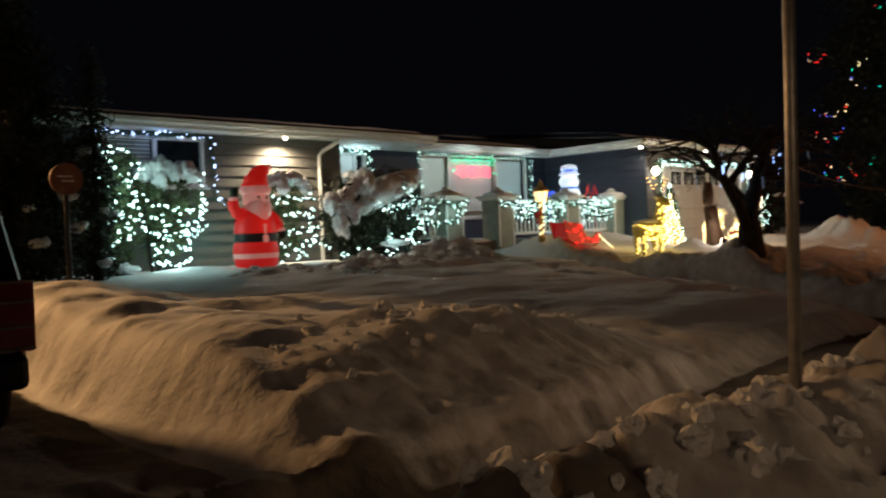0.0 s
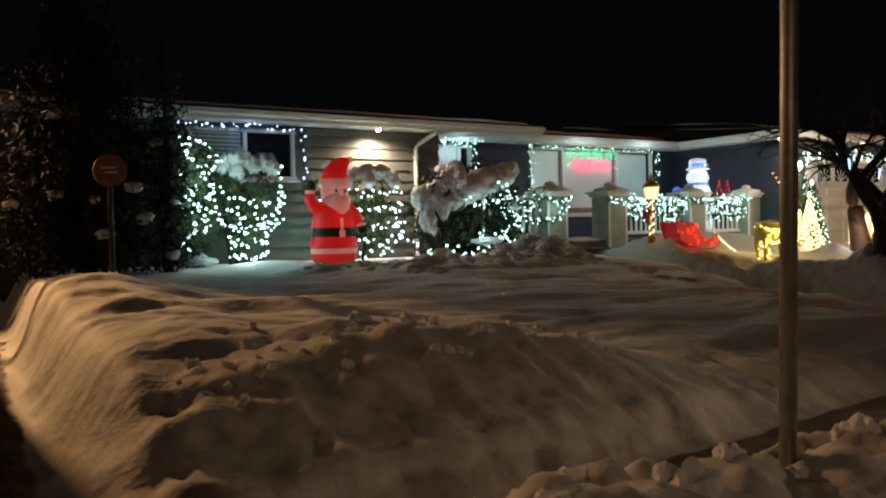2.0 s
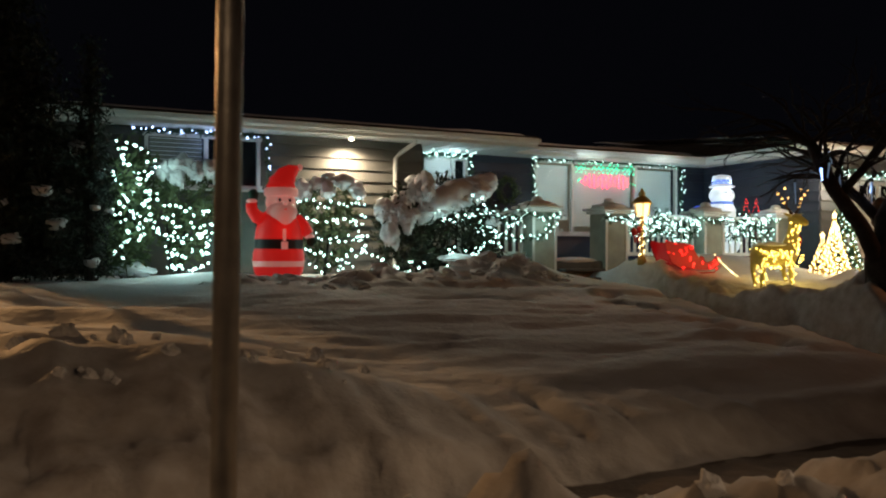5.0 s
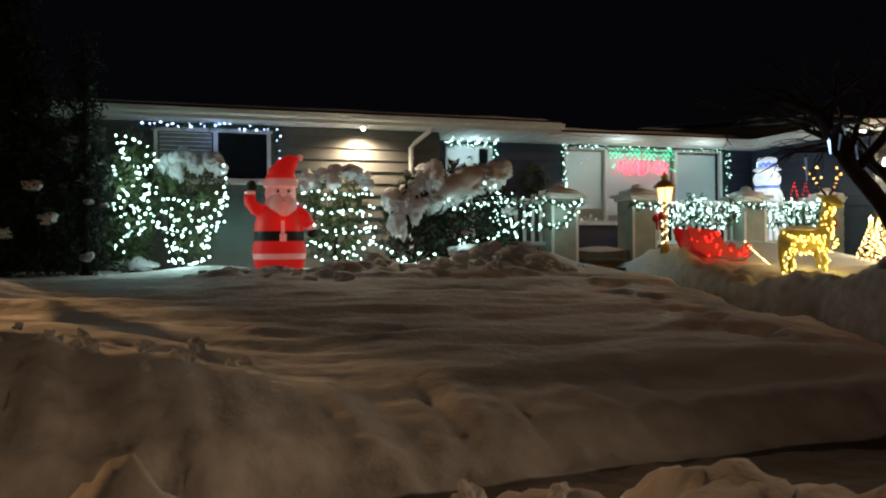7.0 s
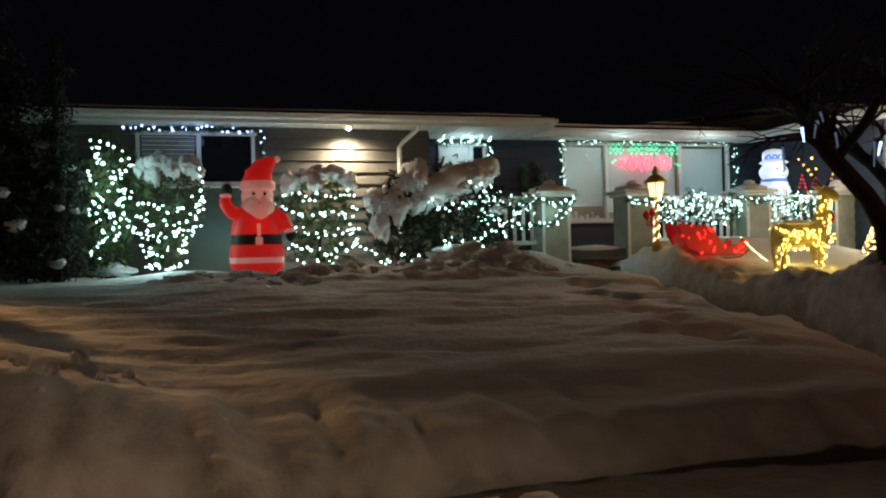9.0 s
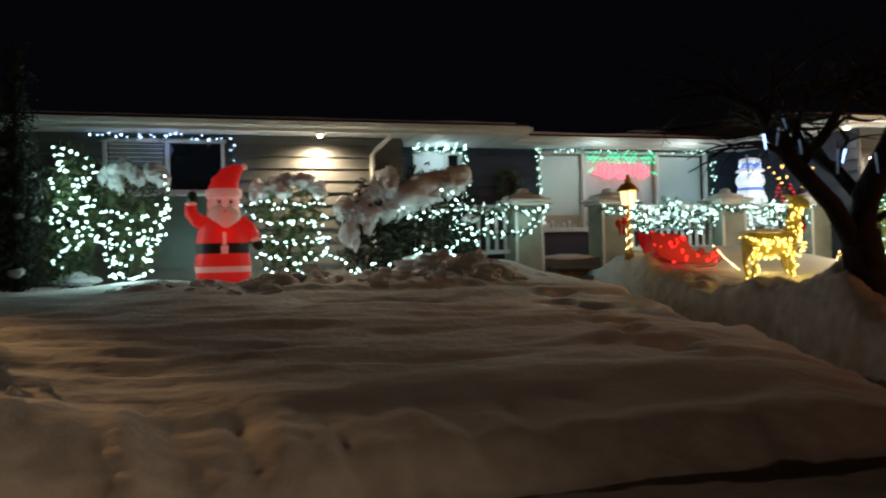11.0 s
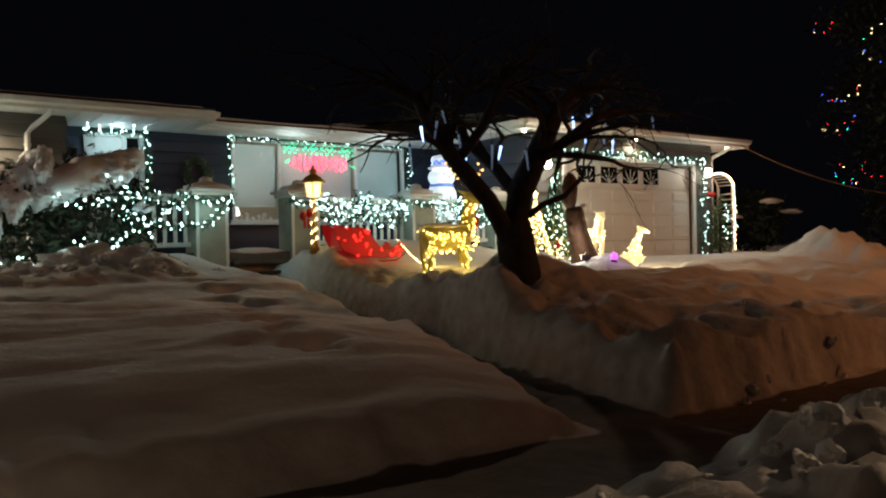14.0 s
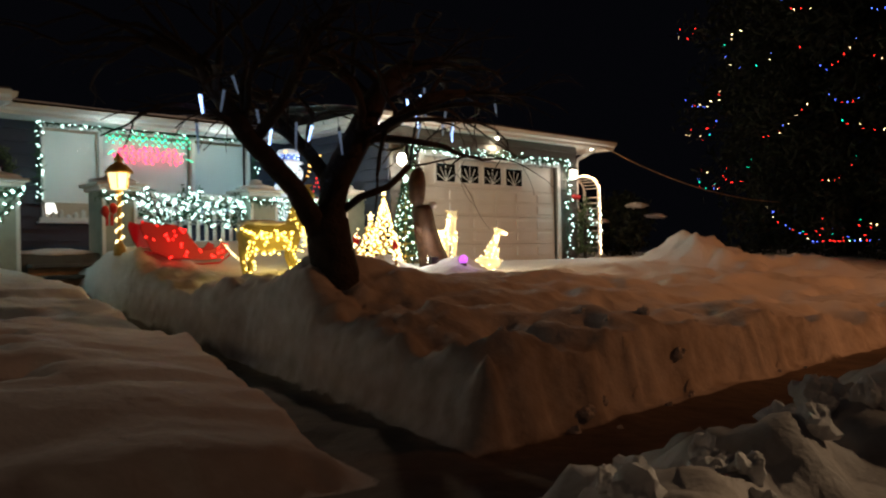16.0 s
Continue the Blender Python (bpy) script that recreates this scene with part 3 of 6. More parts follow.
    tagged(part("roof_back", bm, M_ROOF, None), "plain back of the roof", "roof", kind="structure")


roof()


def downspout(x, y, top, foot):
    t = thing("downspout", "white metal rain pipe with an offset bend", "downspout")
    bm = bmesh.new()
    tube(bm, [(x + 0.25, y - 0.42, top), (x + 0.25, y - 0.40, top - 0.06), (x + 0.06, y - 0.10, top - 0.24), (x, y - 0.07, top - 0.32), (x, y - 0.07, foot)], 0.04, 8)
    part("pipe", bm, M_TRIM, t)
    for z in (top - 0.5, (top + foot) / 2):
        bm = bmesh.new()
        box(bm, (x, y - 0.06, z), (0.10, 0.09, 0.02))
        part("strap", bm, M_TRIM, t)


downspout(4.37, WALL_Y, SOFFIT + 0.02, 0.05)
downspout(18.05, GARAGE_Y + 0.2, SOFFIT + 0.02, 0.0)


def window_unit(name, x0, x1, z0, z1, y, mullions, label, dark):
    """Frame, sill and panes in an opening whose outer face lies at y; dark names the panes with an unlit room."""
    w = tagged(new(name), label, "window", kind="structure")
    fw = 0.06
    bm = bmesh.new()
    for z in (z0, z1):
        box(bm, ((x0 + x1) / 2, y - 0.02, z), (x1 - x0 + 2 * fw, 0.09, fw), 0.006)
    for x in (x0, x1):
        box(bm, (x, y - 0.02, (z0 + z1) / 2), (fw, 0.088, z1 - z0 - fw), 0.006)
    part("window_frame", bm, M_TRIM, w)
    bm = bmesh.new()
    box(bm, ((x0 + x1) / 2, y - 0.05, z0 - 0.05), (x1 - x0 + 0.2, 0.13, 0.035), 0.008)
    part("window_sill", bm, M_TRIM, w)
    xs = [x0, *mullions, x1]
    for m in mullions:
        bm = bmesh.new()
        box(bm, (m, y - 0.01, (z0 + z1) / 2), (0.07, 0.08, z1 - z0 - fw), 0.006)
        part("mullion", bm, M_TRIM, w)
    for i, (a, b) in enumerate(zip(xs, xs[1:])):
        bm = bmesh.new()
        box(bm, ((a + b) / 2, y + 0.03, (z0 + z1) / 2), (b - a - 0.06, 0.008, z1 - z0 - fw))
        p = part("pane", bm, M_DARKGLASS if dark else glass, w)
        p.visible_shadow = False if not dark else True
    return w


window_unit("window_1", 0.11, 1.90, 1.51, 2.33, WALL_Y, [1.04], "white-framed sliding bedroom window, unlit", True)
blind = thing("window_blind", "half-drawn slatted blind behind the bedroom window", "blind")
for i in range(22):
    bm = bmesh.new()
    box(bm, (0.57, WALL_Y + 0.022, 1.56 + i * 0.034), (0.82, 0.004, 0.021))
    part("slat", bm, M_SHADE if i % 2 else M_POST, blind)
window_unit("window_2", 7.95, 11.70, 0.86, 2.39, PORCH_Y, [8.88, 10.56], "wide white-framed picture window with drawn shades", False)

for k, (a, b, z) in enumerate(((8.0, 8.84, 1.15), (8.92, 10.52, 1.02), (10.60, 11.66, 1.02))):
    t = thing("roller_shade", "white roller shade drawn down behind the glass", "shade", "window shades")
    bm = bmesh.new()
    box(bm, ((a + b) / 2, PORCH_Y + 0.10, (z + 2.33) / 2), (b - a, 0.006, 2.33 - z))
    part("cloth", bm, M_SHADE, t)
    bm = bmesh.new()
    cone(bm, (a, PORCH_Y + 0.10, z), (b, PORCH_Y + 0.10, z), 0.012, 0.012, 8)
    part("bottom_bar", bm, M_TRIM, t)

# room behind the picture window
for name, c, s in (("room_floor", (9.8, 3.4, 0.25), (4.6, 3.2, 0.1)), ("room_back_wall", (9.8, 5.0, 1.4), (4.6, 0.1, 2.4)), ("room_ceiling", (9.8, 3.4, 2.5), (4.6, 3.2, 0.06)),
                   ("room_side_wall", (7.5, 3.4, 1.4), (0.1, 3.2, 2.2)), ("room_side_wall", (12.1, 3.4, 1.4), (0.1, 3.2, 2.2)), ("room_sill", (9.8, 1.95, 0.84), (3.8, 0.36, 0.05))):
    bm = bmesh.new()
    box(bm, c, s)
    tagged(part(name, bm, M_INNER, None), "plain painted surface of the front room", "room", kind="structure")
lamp("POINT", "room_lamp", (9.1, 3.6, 1.7), 14, (1.0, 0.88, 0.70), 0.15)
lit = tagged(new("table_lamp"), "white shaded table lamp lit in the room", "lamp")
bm = bmesh.new()
lathe(bm, [(0.16, 0), (0.17, 0.02), (0.11, 0.24), (0.105, 0.24)], (8.42, 2.9, 1.02), 16)
part("shade", bm, glow("lamp_shade", (1.0, 0.94, 0.85), 2.2), lit, "", True)
bm = bmesh.new()
lathe(bm, [(0.08, 0.29), (0.09, 0.31), (0.03, 0.5), (0.02, 1.02)], (8.42, 2.9, 0), 12)
part("base", bm, M_TRIM, lit)
for k in range(7):
    t = thing("sill_ornament", "small white village ornament on the inner sill", "ornament", "sill ornaments")
    x = 8.08 + k * 0.12
    bm = bmesh.new()
    h = 0.05 + 0.04 * ((k * 37) % 3)
    box(bm, (x, 1.86, 0.87 + h / 2), (0.07, 0.06, h), 0.004)
    part("body", bm, M_TRIM, t)
    bm = bmesh.new()
    cone(bm, (x, 1.86, 0.87 + h), (x, 1.86, 0.92 + h), 0.05, 0.003, 4)
    part("roof", bm, M_SNOW, t)

# entrance
door = tagged(new("door_1"), "white panelled front door with a narrow side pane", "door", kind="structure")
bm = bmesh.new()
box(bm, (5.70, PORCH_Y + 0.04, 1.31), (0.60, 0.05, 2.0), 0.004)
for z in (0.75, 1.45, 2.0):
    for x in (5.56, 5.84):
        box(bm, (x, PORCH_Y + 0.01, z), (0.20, 0.02, 0.5 if z < 1.9 else 0.28), 0.008)
part("door_leaf", bm, M_DOOR, door)
bm = bmesh.new()
for x in (5.40, 6.02, 6.31):
    box(bm, (x, PORCH_Y - 0.01, 1.32), (0.07, 0.12, 2.04), 0.005)
box(bm, (5.855, PORCH_Y - 0.011, 2.34), (0.98, 0.12, 0.07), 0.005)
part("door_frame", bm, M_DOOR, door)
bm = bmesh.new()
box(bm, (6.165, PORCH_Y + 0.04, 1.3), (0.22, 0.02, 2.0))
part("side_pane", bm, M_DARKGLASS, door)
bm = bmesh.new()
ball(bm, (5.93, PORCH_Y - 0.03, 1.25), 0.03, 2)
cone(bm, (5.93, PORCH_Y + 0.02, 1.25), (5.93, PORCH_Y - 0.03, 1.25), 0.012, 0.012, 8)
part("door_handle", bm, M_METAL, door, "", True)

# garage door: four sections, raised panels, four sunburst lights
gd = tagged(new("garage_door"), "white sectional garage door with sunburst windows", "garage door", kind="structure")
GX0, GX1 = 13.30, 17.12
for s in range(4):
    bm = bmesh.new()
    zc = -0.18 + 0.533 * (s + 0.5)
    box(bm, ((GX0 + GX1) / 2, GARAGE_Y + 0.06, zc), (GX1 - GX0, 0.05, 0.527), 0.004)
    cols = 6
    for c in range(cols):
        if s == 3 and c in (1, 2, 3, 4):
            continue
        x = GX0 + 0.02 + (c + 0.5) * 0.63
        if s < 3:
            for dz in (-0.12, 0.12):
                box(bm, (x, GARAGE_Y + 0.028, zc + dz), (0.50, 0.034, 0.17), 0.012)
    part("door_section", bm, M_DOOR, gd)
for c in range(4):
    x = 13.92 + c * 0.635
    p = tagged(new("sunburst_window"))
    p.parent = gd
    bm = bmesh.new()
    box(bm, (x, GARAGE_Y + 0.028, 1.68), (0.50, 0.012, 0.34))
    part("pane", bm, M_DARKGLASS, p)
    bm = bmesh.new()
    for z in (1.50, 1.86):
        box(bm, (x, GARAGE_Y + 0.024, z), (0.54, 0.03, 0.03), 0.003)
    for dx in (-0.26, 0.26):
        box(bm, (x + dx, GARAGE_Y + 0.024, 1.68), (0.03, 0.029, 0.33), 0.003)
    for k in range(5):
        a = math.pi * (k + 1) / 6
        r = 0.30 if 0 < k < 4 else 0.26
        cone(bm, (x, GARAGE_Y + 0.018, 1.52), (x + r * math.cos(a) * 0.95, GARAGE_Y + 0.018, 1.52 + r * math.sin(a)), 0.008, 0.008, 5)
    part("grille", bm, M_DOOR, p)
bm = bmesh.new()
for x in (GX0 - 0.05, GX1 + 0.05):
    box(bm, (x, GARAGE_Y - 0.02, 0.9), (0.10, 0.10, 2.2), 0.005)
box(bm, ((GX0 + GX1) / 2, GARAGE_Y - 0.021, 2.0), (GX1 - GX0 + 0.2, 0.10, 0.10), 0.005)
part("door_frame", bm, M_TRIM, gd)


def soffit_light(x, y, power):
    t = thing("soffit_light", "recessed warm lamp lit in the soffit", "light", "soffit lights")
    bm = bmesh.new()
    lathe(bm, [(0.075, 0.02), (0.085, 0.0), (0.06, -0.012), (0.055, 0.0)], (x, y, SOFFIT), 16)
    part("trim_ring", bm, M_TRIM, t)
    bm = bmesh.new()
    ball(bm, (x, y, SOFFIT - 0.035), (0.042, 0.042, 0.035), 2)
    part("bulb", bm, E_LAMP, t, "", True)
    lamp("SPOT", "soffit_lamp", (x, y, SOFFIT - 0.10), power, (1.0, 0.78, 0.52), 0.05, (x, y, 0), 165, 1.0)


soffit_light(3.45, 0.22, 340)
soffit_light(12.22, -1.78, 45)
soffit_light(15.2, -1.82, 45)
soffit_light(18.3, -1.82, 22)


def wall_lantern(x, power):
    t = thing("wall_lantern", "bright white globe lantern beside the garage door", "lantern", "garage lanterns")
    y = GARAGE_Y - 0.03
    bm = bmesh.new()
    box(bm, (x, y, 1.85), (0.10, 0.03, 0.16), 0.006)
    tube(bm, [(x, y, 1.92), (x, y - 0.10, 1.96), (x, y - 0.15, 1.92)], 0.012, 6)
    part("bracket", bm, M_BLACK, t)
    bm = bmesh.new()
    lathe(bm, [(0.03, 0.0), (0.078, 0.05), (0.085, 0.12), (0.06, 0.19), (0.03, 0.20)], (x, y - 0.15, 1.72), 14)
    part("globe", bm, E_LAMP, t, "", True)
    bm = bmesh.new()
    lathe(bm, [(0.10, 0.0), (0.04, 0.05), (0.01, 0.06)], (x, y - 0.15, 1.92), 14)
    part("cap", bm, M_BLACK, t)
    lamp("POINT", "lantern_lamp", (x, y - 0.30, 1.78), power, (1.0, 0.90, 0.74), 0.08)


wall_lantern(12.68, 26)
wall_lantern(17.52, 12)

# ---- the porch: deck, steps, pillars, railings ----
bm = bmesh.new()
for i in range(18):
    box(bm, (8.7, -0.85 + 0.14 * i, 0.27), (7.65, 0.13, 0.04), 0.004)
box(bm, (8.7, -0.93, 0.12), (7.65, 0.03, 0.30))
tagged(part("porch_deck", bm, M_DECK, None), "dark plank porch deck dusted with snow", "deck", kind="structure")
st = thing("porch_steps", "wooden porch steps under snow", "steps")
for i in range(2):
    bm = bmesh.new()
    box(bm, (7.38, -1.05 - 0.26 * i, 0.13 - 0.15 * i), (0.85, 0.28, 0.045), 0.006)
    part("tread", bm, M_DECK, st)
    bm = bmesh.new()
    box(bm, (7.38, -1.0 - 0.26 * i, 0.03 - 0.15 * i), (0.84, 0.02, 0.14))
    part("riser", bm, M_TIMBER, st)
bm = bmesh.new()
ball(bm, (7.38, -0.75, 0.30), (0.46, 0.22, 0.06), 3, 0, 0.25, 2, 4)
tagged(part("step_snow", bm, M_SNOW, None, "", True), "packed snow on the top step", "snow")


def pillar(x, y, base):
    t = thing("porch_pillar", "square grey porch pillar with a snowy moulded cap", "pillar", "porch pillars", at=(x, y, 0))
    bm = bmesh.new()
    box(bm, (0, 0, (base + 1.16) / 2), (0.50, 0.50, 1.16 - base), 0.012)
    part("shaft", bm, M_POST, t)
    for s in (-1, 1):
        bm = bmesh.new()
        box(bm, (s * 0.225, -0.256, (base + 1.10) / 2), (0.05, 0.012, 1.10 - base - 0.1), 0.003)
        part("corner_board", bm, M_TRIM, t)
    bm = bmesh.new()
    box(bm, (0, 0, 1.19), (0.60, 0.60, 0.06), 0.015)
    box(bm, (0, 0, 1.245), (0.70, 0.70, 0.05), 0.015)
    part("cap", bm, M_TRIM, t)
    bm = bmesh.new()
    lathe(bm, [(0.30, 0), (0.31, 0.03), (0.24, 0.07), (0.12, 0.10), (0.09, 0.13), (0.10, 0.155), (0.04, 0.18), (0.01, 0.185)], (0, 0, 1.27), 20)
    part("cap_dome", bm, M_TRIM, t, "", True)
    bm = bmesh.new()
    ball(bm, (0, 0, 1.30), (0.32, 0.32, 0.06), 3, 0, 0.2, 2, x)
    part("snow", bm, M_SNOW, t, "snow on the cap", True)
    return t


for x in (6.62, 8.16, 10.48, 12.35):
    pillar(x, -0.77, 0.0)


def railing(x0, x1, y):
    t = thing("porch_railing", "white picket railing of the porch", "railing", "porch railings")
    for z in (1.12, 0.42):
        bm = bmesh.new()
        box(bm, ((x0 + x1) / 2, y, z), (x1 - x0, 0.06, 0.07), 0.008)
        part("rail", bm, M_TRIM, t)
    n = int((x1 - x0) / 0.14)
    for i in range(n):
        bm = bmesh.new()
        box(bm, (x0 + (i + 0.5) * (x1 - x0) / n, y, 0.77), (0.055, 0.03, 0.63), 0.004)
        part("picket", bm, M_TRIM, t)
    bm = bmesh.new()
    for i in range(int((x1 - x0) / 0.12)):
        ball(bm, (x0 + 0.06 + i * 0.12, y, 1.165), (0.09, 0.05, 0.025), 1, 0, 0.3, 2, i)
    part("snow", bm, M_SNOW, t, "snow on the rail", True)


railing(5.0, 6.37, -0.77)
railing(8.41, 10.23, -0.77)
railing(10.73, 12.10, -0.77)


# ---- garlands and light strings ----
def garland(name_label, pts, radius, step, bulb_mat, bulb_r, density=1.0, sprig=0.05, jitter=None):
    t = thing("garland", name_label, "garland")
    ps = along(pts, 0.05, radius * 0.3)
    v, f = leaf_cloud(ps, sprig, radius * 0.55, 9, 0.16)
    raw("tinsel", v.tolist(), f.tolist(), M_GARLAND, t, "", "stuff")
    bm = bmesh.new()
    tube(bm, along(pts, 0.25), 0.008, 5)
    part("wire", bm, M_WIRE, t)
    j = radius if jitter is None else jitter
    b = [p + Vector((0, -radius * 0.6, 0)) for p in along(pts, step, j)]
    bulbs(b, bulb_r, bulb_mat, t)
    return t


def string_lights(label, pts, r, mat, group=""):
    t = thing("string_lights", label, "lights", group)
    bm = bmesh.new()
    tube(bm, [Vector(p) + Vector((0, 0.01, 0)) for p in pts], 0.004, 4)
    part("wire", bm, M_WIRE, t)
    bulbs(pts, r, mat, t)
    return t


y = PORCH_Y - 0.10
garland("lit evergreen garland round the picture window", [(7.88, y, 1.15), (7.86, y, 2.42), (9.8, y, 2.44), (11.78, y, 2.43), (11.82, y, 1.2)], 0.06, 0.065, E_COOL, 0.016)
garland("lit evergreen garland round the front door", [(5.34, y, 2.36), (6.38, y, 2.38), (6.44, y, 1.2)], 0.055, 0.07, E_COOL, 0.017)
icy = thing("string_lights", "row of cool white icicle bulbs under the porch soffit", "lights")
bulbs([(5.3 + 0.06 * i, 0.9 + 0.25 * (i % 3), SOFFIT - 0.03 - 0.02 * (i % 2)) for i in range(18)], 0.016, E_COOL, icy)
# bedroom window: blue-white bulbs
garland("dark garland with blue-white bulbs over the bedroom window", [(-0.1, 0.42, 2.36), (0.9, 0.42, 2.39), (2.02, 0.42, 2.37), (2.06, 0.42, 1.9), (2.08, 0.42, 1.3), (2.35, 0.42, 1.12)], 0.05, 0.105, E_BLUEW, 0.020)
# railings
for a, b in ((5.1, 6.3), (8.45, 10.2), (10.75, 12.1)):
    pts = []
    n = max(2, round((b - a) / 0.9))
    for k in range(n):
        x0, x1 = a + (b - a) * k / n, a + (b - a) * (k + 1) / n
        pts += sag((x0, -0.86, 1.14), (x1, -0.86, 1.14), 0.16, 8)
    garland("dense lit garland swagged along the railing", pts, 0.15, 0.016 if a > 8 else 0.03, E_COOL, 0.0155, sprig=0.07)
    if a > 8:
        low = [Vector(q) - Vector((0, -0.02, 0.24)) for q in pts]
        garland("looser lit garland hanging below the rail", low, 0.12, 0.04, E_COOL, 0.016, sprig=0.06)
for x in (6.62, 8.16, 10.48):
    pts = sag((x - 0.28, -1.06, 1.10), (x + 0.28, -1.06, 1.12), 0.06, 6)
    garland("short lit garland hung on the pillar", pts, 0.06, 0.04, E_COOL, 0.017)
pts = sag((5.2, -0.9, 0.95), (6.55, -1.05, 0.72), 0.12, 8) + sag((6.6, -1.05, 0.75), (6.9, -1.05, 1.15), 0.0, 5)
garland("lit garland trailing by the steps", pts, 0.07, 0.05, E_COOL, 0.017)
# garage
yg = GARAGE_Y - 0.12
garland("lit garland across the garage door", sag((12.95, yg, 2.08), (15.1, yg, 2.10), 0.04) + sag((15.1, yg, 2.10), (17.42, yg, 2.06), 0.03), 0.08, 0.045, E_COOL, 0.016)
garland("lit garland beside the garage door", [(17.38, yg, 2.0), (17.40, yg, 1.0), (17.36, yg, 0.0)], 0.08, 0.06, E_COOL, 0.017)
garland("lit garland on the garage corner", [(12.98, yg, 2.05), (12.96, yg, 1.0), (12.98, yg, 0.2)], 0.07, 0.07, E_COOL, 0.016)

# light net in the picture window: a green band over rose ovals
t = thing("window_sign", "light display of green and rose bulbs hung in the window", "sign")
pts = [(8.97 + 0.058 * i, PORCH_Y - 0.06, 2.20 + 0.056 * k + 0.012 * (i % 2)) for i in range(27) for k in range(4) if (i + k) % 2 == 0 and i % 7 != 6]
bulbs(pts, 0.020, E_GREEN, t, "green_bulb_string")
pts = []
for i in range(25):
    for k in range(6):
        x, z = 9.10 + 0.056 * i + 0.028 * (k % 2), 1.875 + 0.054 * k
        if any(((x - cx) / 0.26) ** 2 + ((z - 2.01) / 0.155) ** 2 < 1 for cx in (9.34, 9.73, 10.13)) and (i + k) % 2 == 0:
            pts.append((x, PORCH_Y - 0.06, z))
bulbs(pts, 0.021, E_PINK, t, "rose_bulb_string")
bulbs([(9.0 + 0.02 * i, PORCH_Y - 0.06, 2.0 + 0.015 * i) for i in range(5)] + [(10.42 + 0.03 * i, PORCH_Y - 0.06, 2.0 - 0.012 * i) for i in range(5)], 0.013, E_GREEN, t, "leaf_bulb_string")


# ---- shrubs and trees ----
def snow_pad(c, r, seed):
    """A sagging pad of snow: domed above, ragged fingers below."""
    bm = bmesh.new()
    g = bmesh.ops.create_icosphere(bm, subdivisions=4, radius=1)
    o = Vector((seed * 3.7, seed * 1.9, seed))
    for v in g["verts"]:
        d = v.co.copy()
        k = 1 + 0.34 * noise.noise(d * 1.3 + o) + 0.20 * noise.noise(d * 3.0 + o) + 0.10 * noise.noise(d * 7.0 + o)
        drop = 1.0 if d.z > 0 else 0.45 + 1.1 * abs(noise.noise(Vector((d.x * 2.6, d.y * 2.6, seed))))
        v.co = Vector((c[0] + d.x * r[0] * k, c[1] + d.y * r[1] * k, c[2] + d.z * r[2] * k * drop))
    return bm


def shrub(name, label, blobs, stems, leaf, per, mat, snow, light_rows, group="", string_label="", bulb=0.0195, bulb_mat=E_COOL):
    """Blobs: (centre, radii) filled with sprays; stems: polylines; snow: (centre, radii) pillows."""
    t = thing(name, label, "shrub", group)
    cs = np.concatenate([in_ellipsoid(max(20, int(420 * r[0] * r[2])), c, r, 0.45) for c, r in blobs])
    v, f = leaf_cloud(cs, leaf, leaf * 0.8, per, 0.28)
    raw("foliage", v.tolist(), f.tolist(), mat, t, "", "stuff")
    for s in stems:
        bm = bmesh.new()
        tube(bm, s, [0.035 - 0.02 * i / len(s) for i in range(len(s))], 6)
        part("stem", bm, M_BARK, t)
    for k, (c, r) in enumerate(snow):
        part("snow", snow_pad(c, [q * 1.15 for q in r], k * 1.7 + c[0]), M_SNOW, t, "sagging pad of snow", True)
    for row in light_rows:
        pts = [p + Vector((0, random.uniform(-0.06, 0.06), random.uniform(-0.05, 0.05))) for p in along(row, 0.07, 0.05)]
        string_lights(string_label or "string of cool white bulbs wound on the shrub", pts, bulb, bulb_mat, "shrub lights")
    return t


def zig(x0, x1, z0, z1, y, n, bow=0.15):
    """Rows of a string wound across a shrub's face, sagging in the middle."""
    rows = []
    for i in range(n):
        z = z0 + (z1 - z0) * (i + 0.5) / n
        rows.append([(x0 + (x1 - x0) * k / 8 + random.uniform(-0.04, 0.04), y - 0.12 * math.sin(math.pi * k / 8), z - bow * math.sin(math.pi * k / 8) + random.uniform(-0.04, 0.04)) for k in range(9)])
    return rows


# the tall shrub by the bedroom window and its round neighbour
shrub("evergreen_shrub", "tall feathery evergreen shrub wound with cool white lights", [((-0.17, -0.75, 1.15), (0.36, 0.38, 0.92)), ((-0.25, -0.8, 0.45), (0.30, 0.34, 0.45))],
      [[(-0.2, -0.6, 0), (-0.22, -0.6, 0.8), (-0.25, -0.65, 1.6)]], 0.07, 10, M_LEAF, [((-0.15, -0.8, 0.15), (0.25, 0.2, 0.1))],
      [[(-0.40, -1.0, 1.98), (-0.25, -1.02, 1.75), (-0.45, -1.0, 1.45), (-0.2, -1.04, 1.2), (-0.42, -1.0, 0.95), (-0.2, -1.04, 0.7), (-0.38, -1.0, 0.45), (-0.3, -1.0, 0.2)],
       [(-0.30, -1.02, 1.85), (-0.05, -1.0, 1.5), (-0.3, -1.04, 1.1), (-0.02, -1.0, 0.8)],
       [(-0.24, -1.05, 2.02), (0.02, -1.06, 1.86), (0.16, -1.04, 1.62), (-0.12, -1.08, 1.42), (0.06, -1.08, 1.2), (-0.15, -1.08, 0.95), (0.0, -1.08, 0.62), (-0.3, -1.06, 0.55)]])
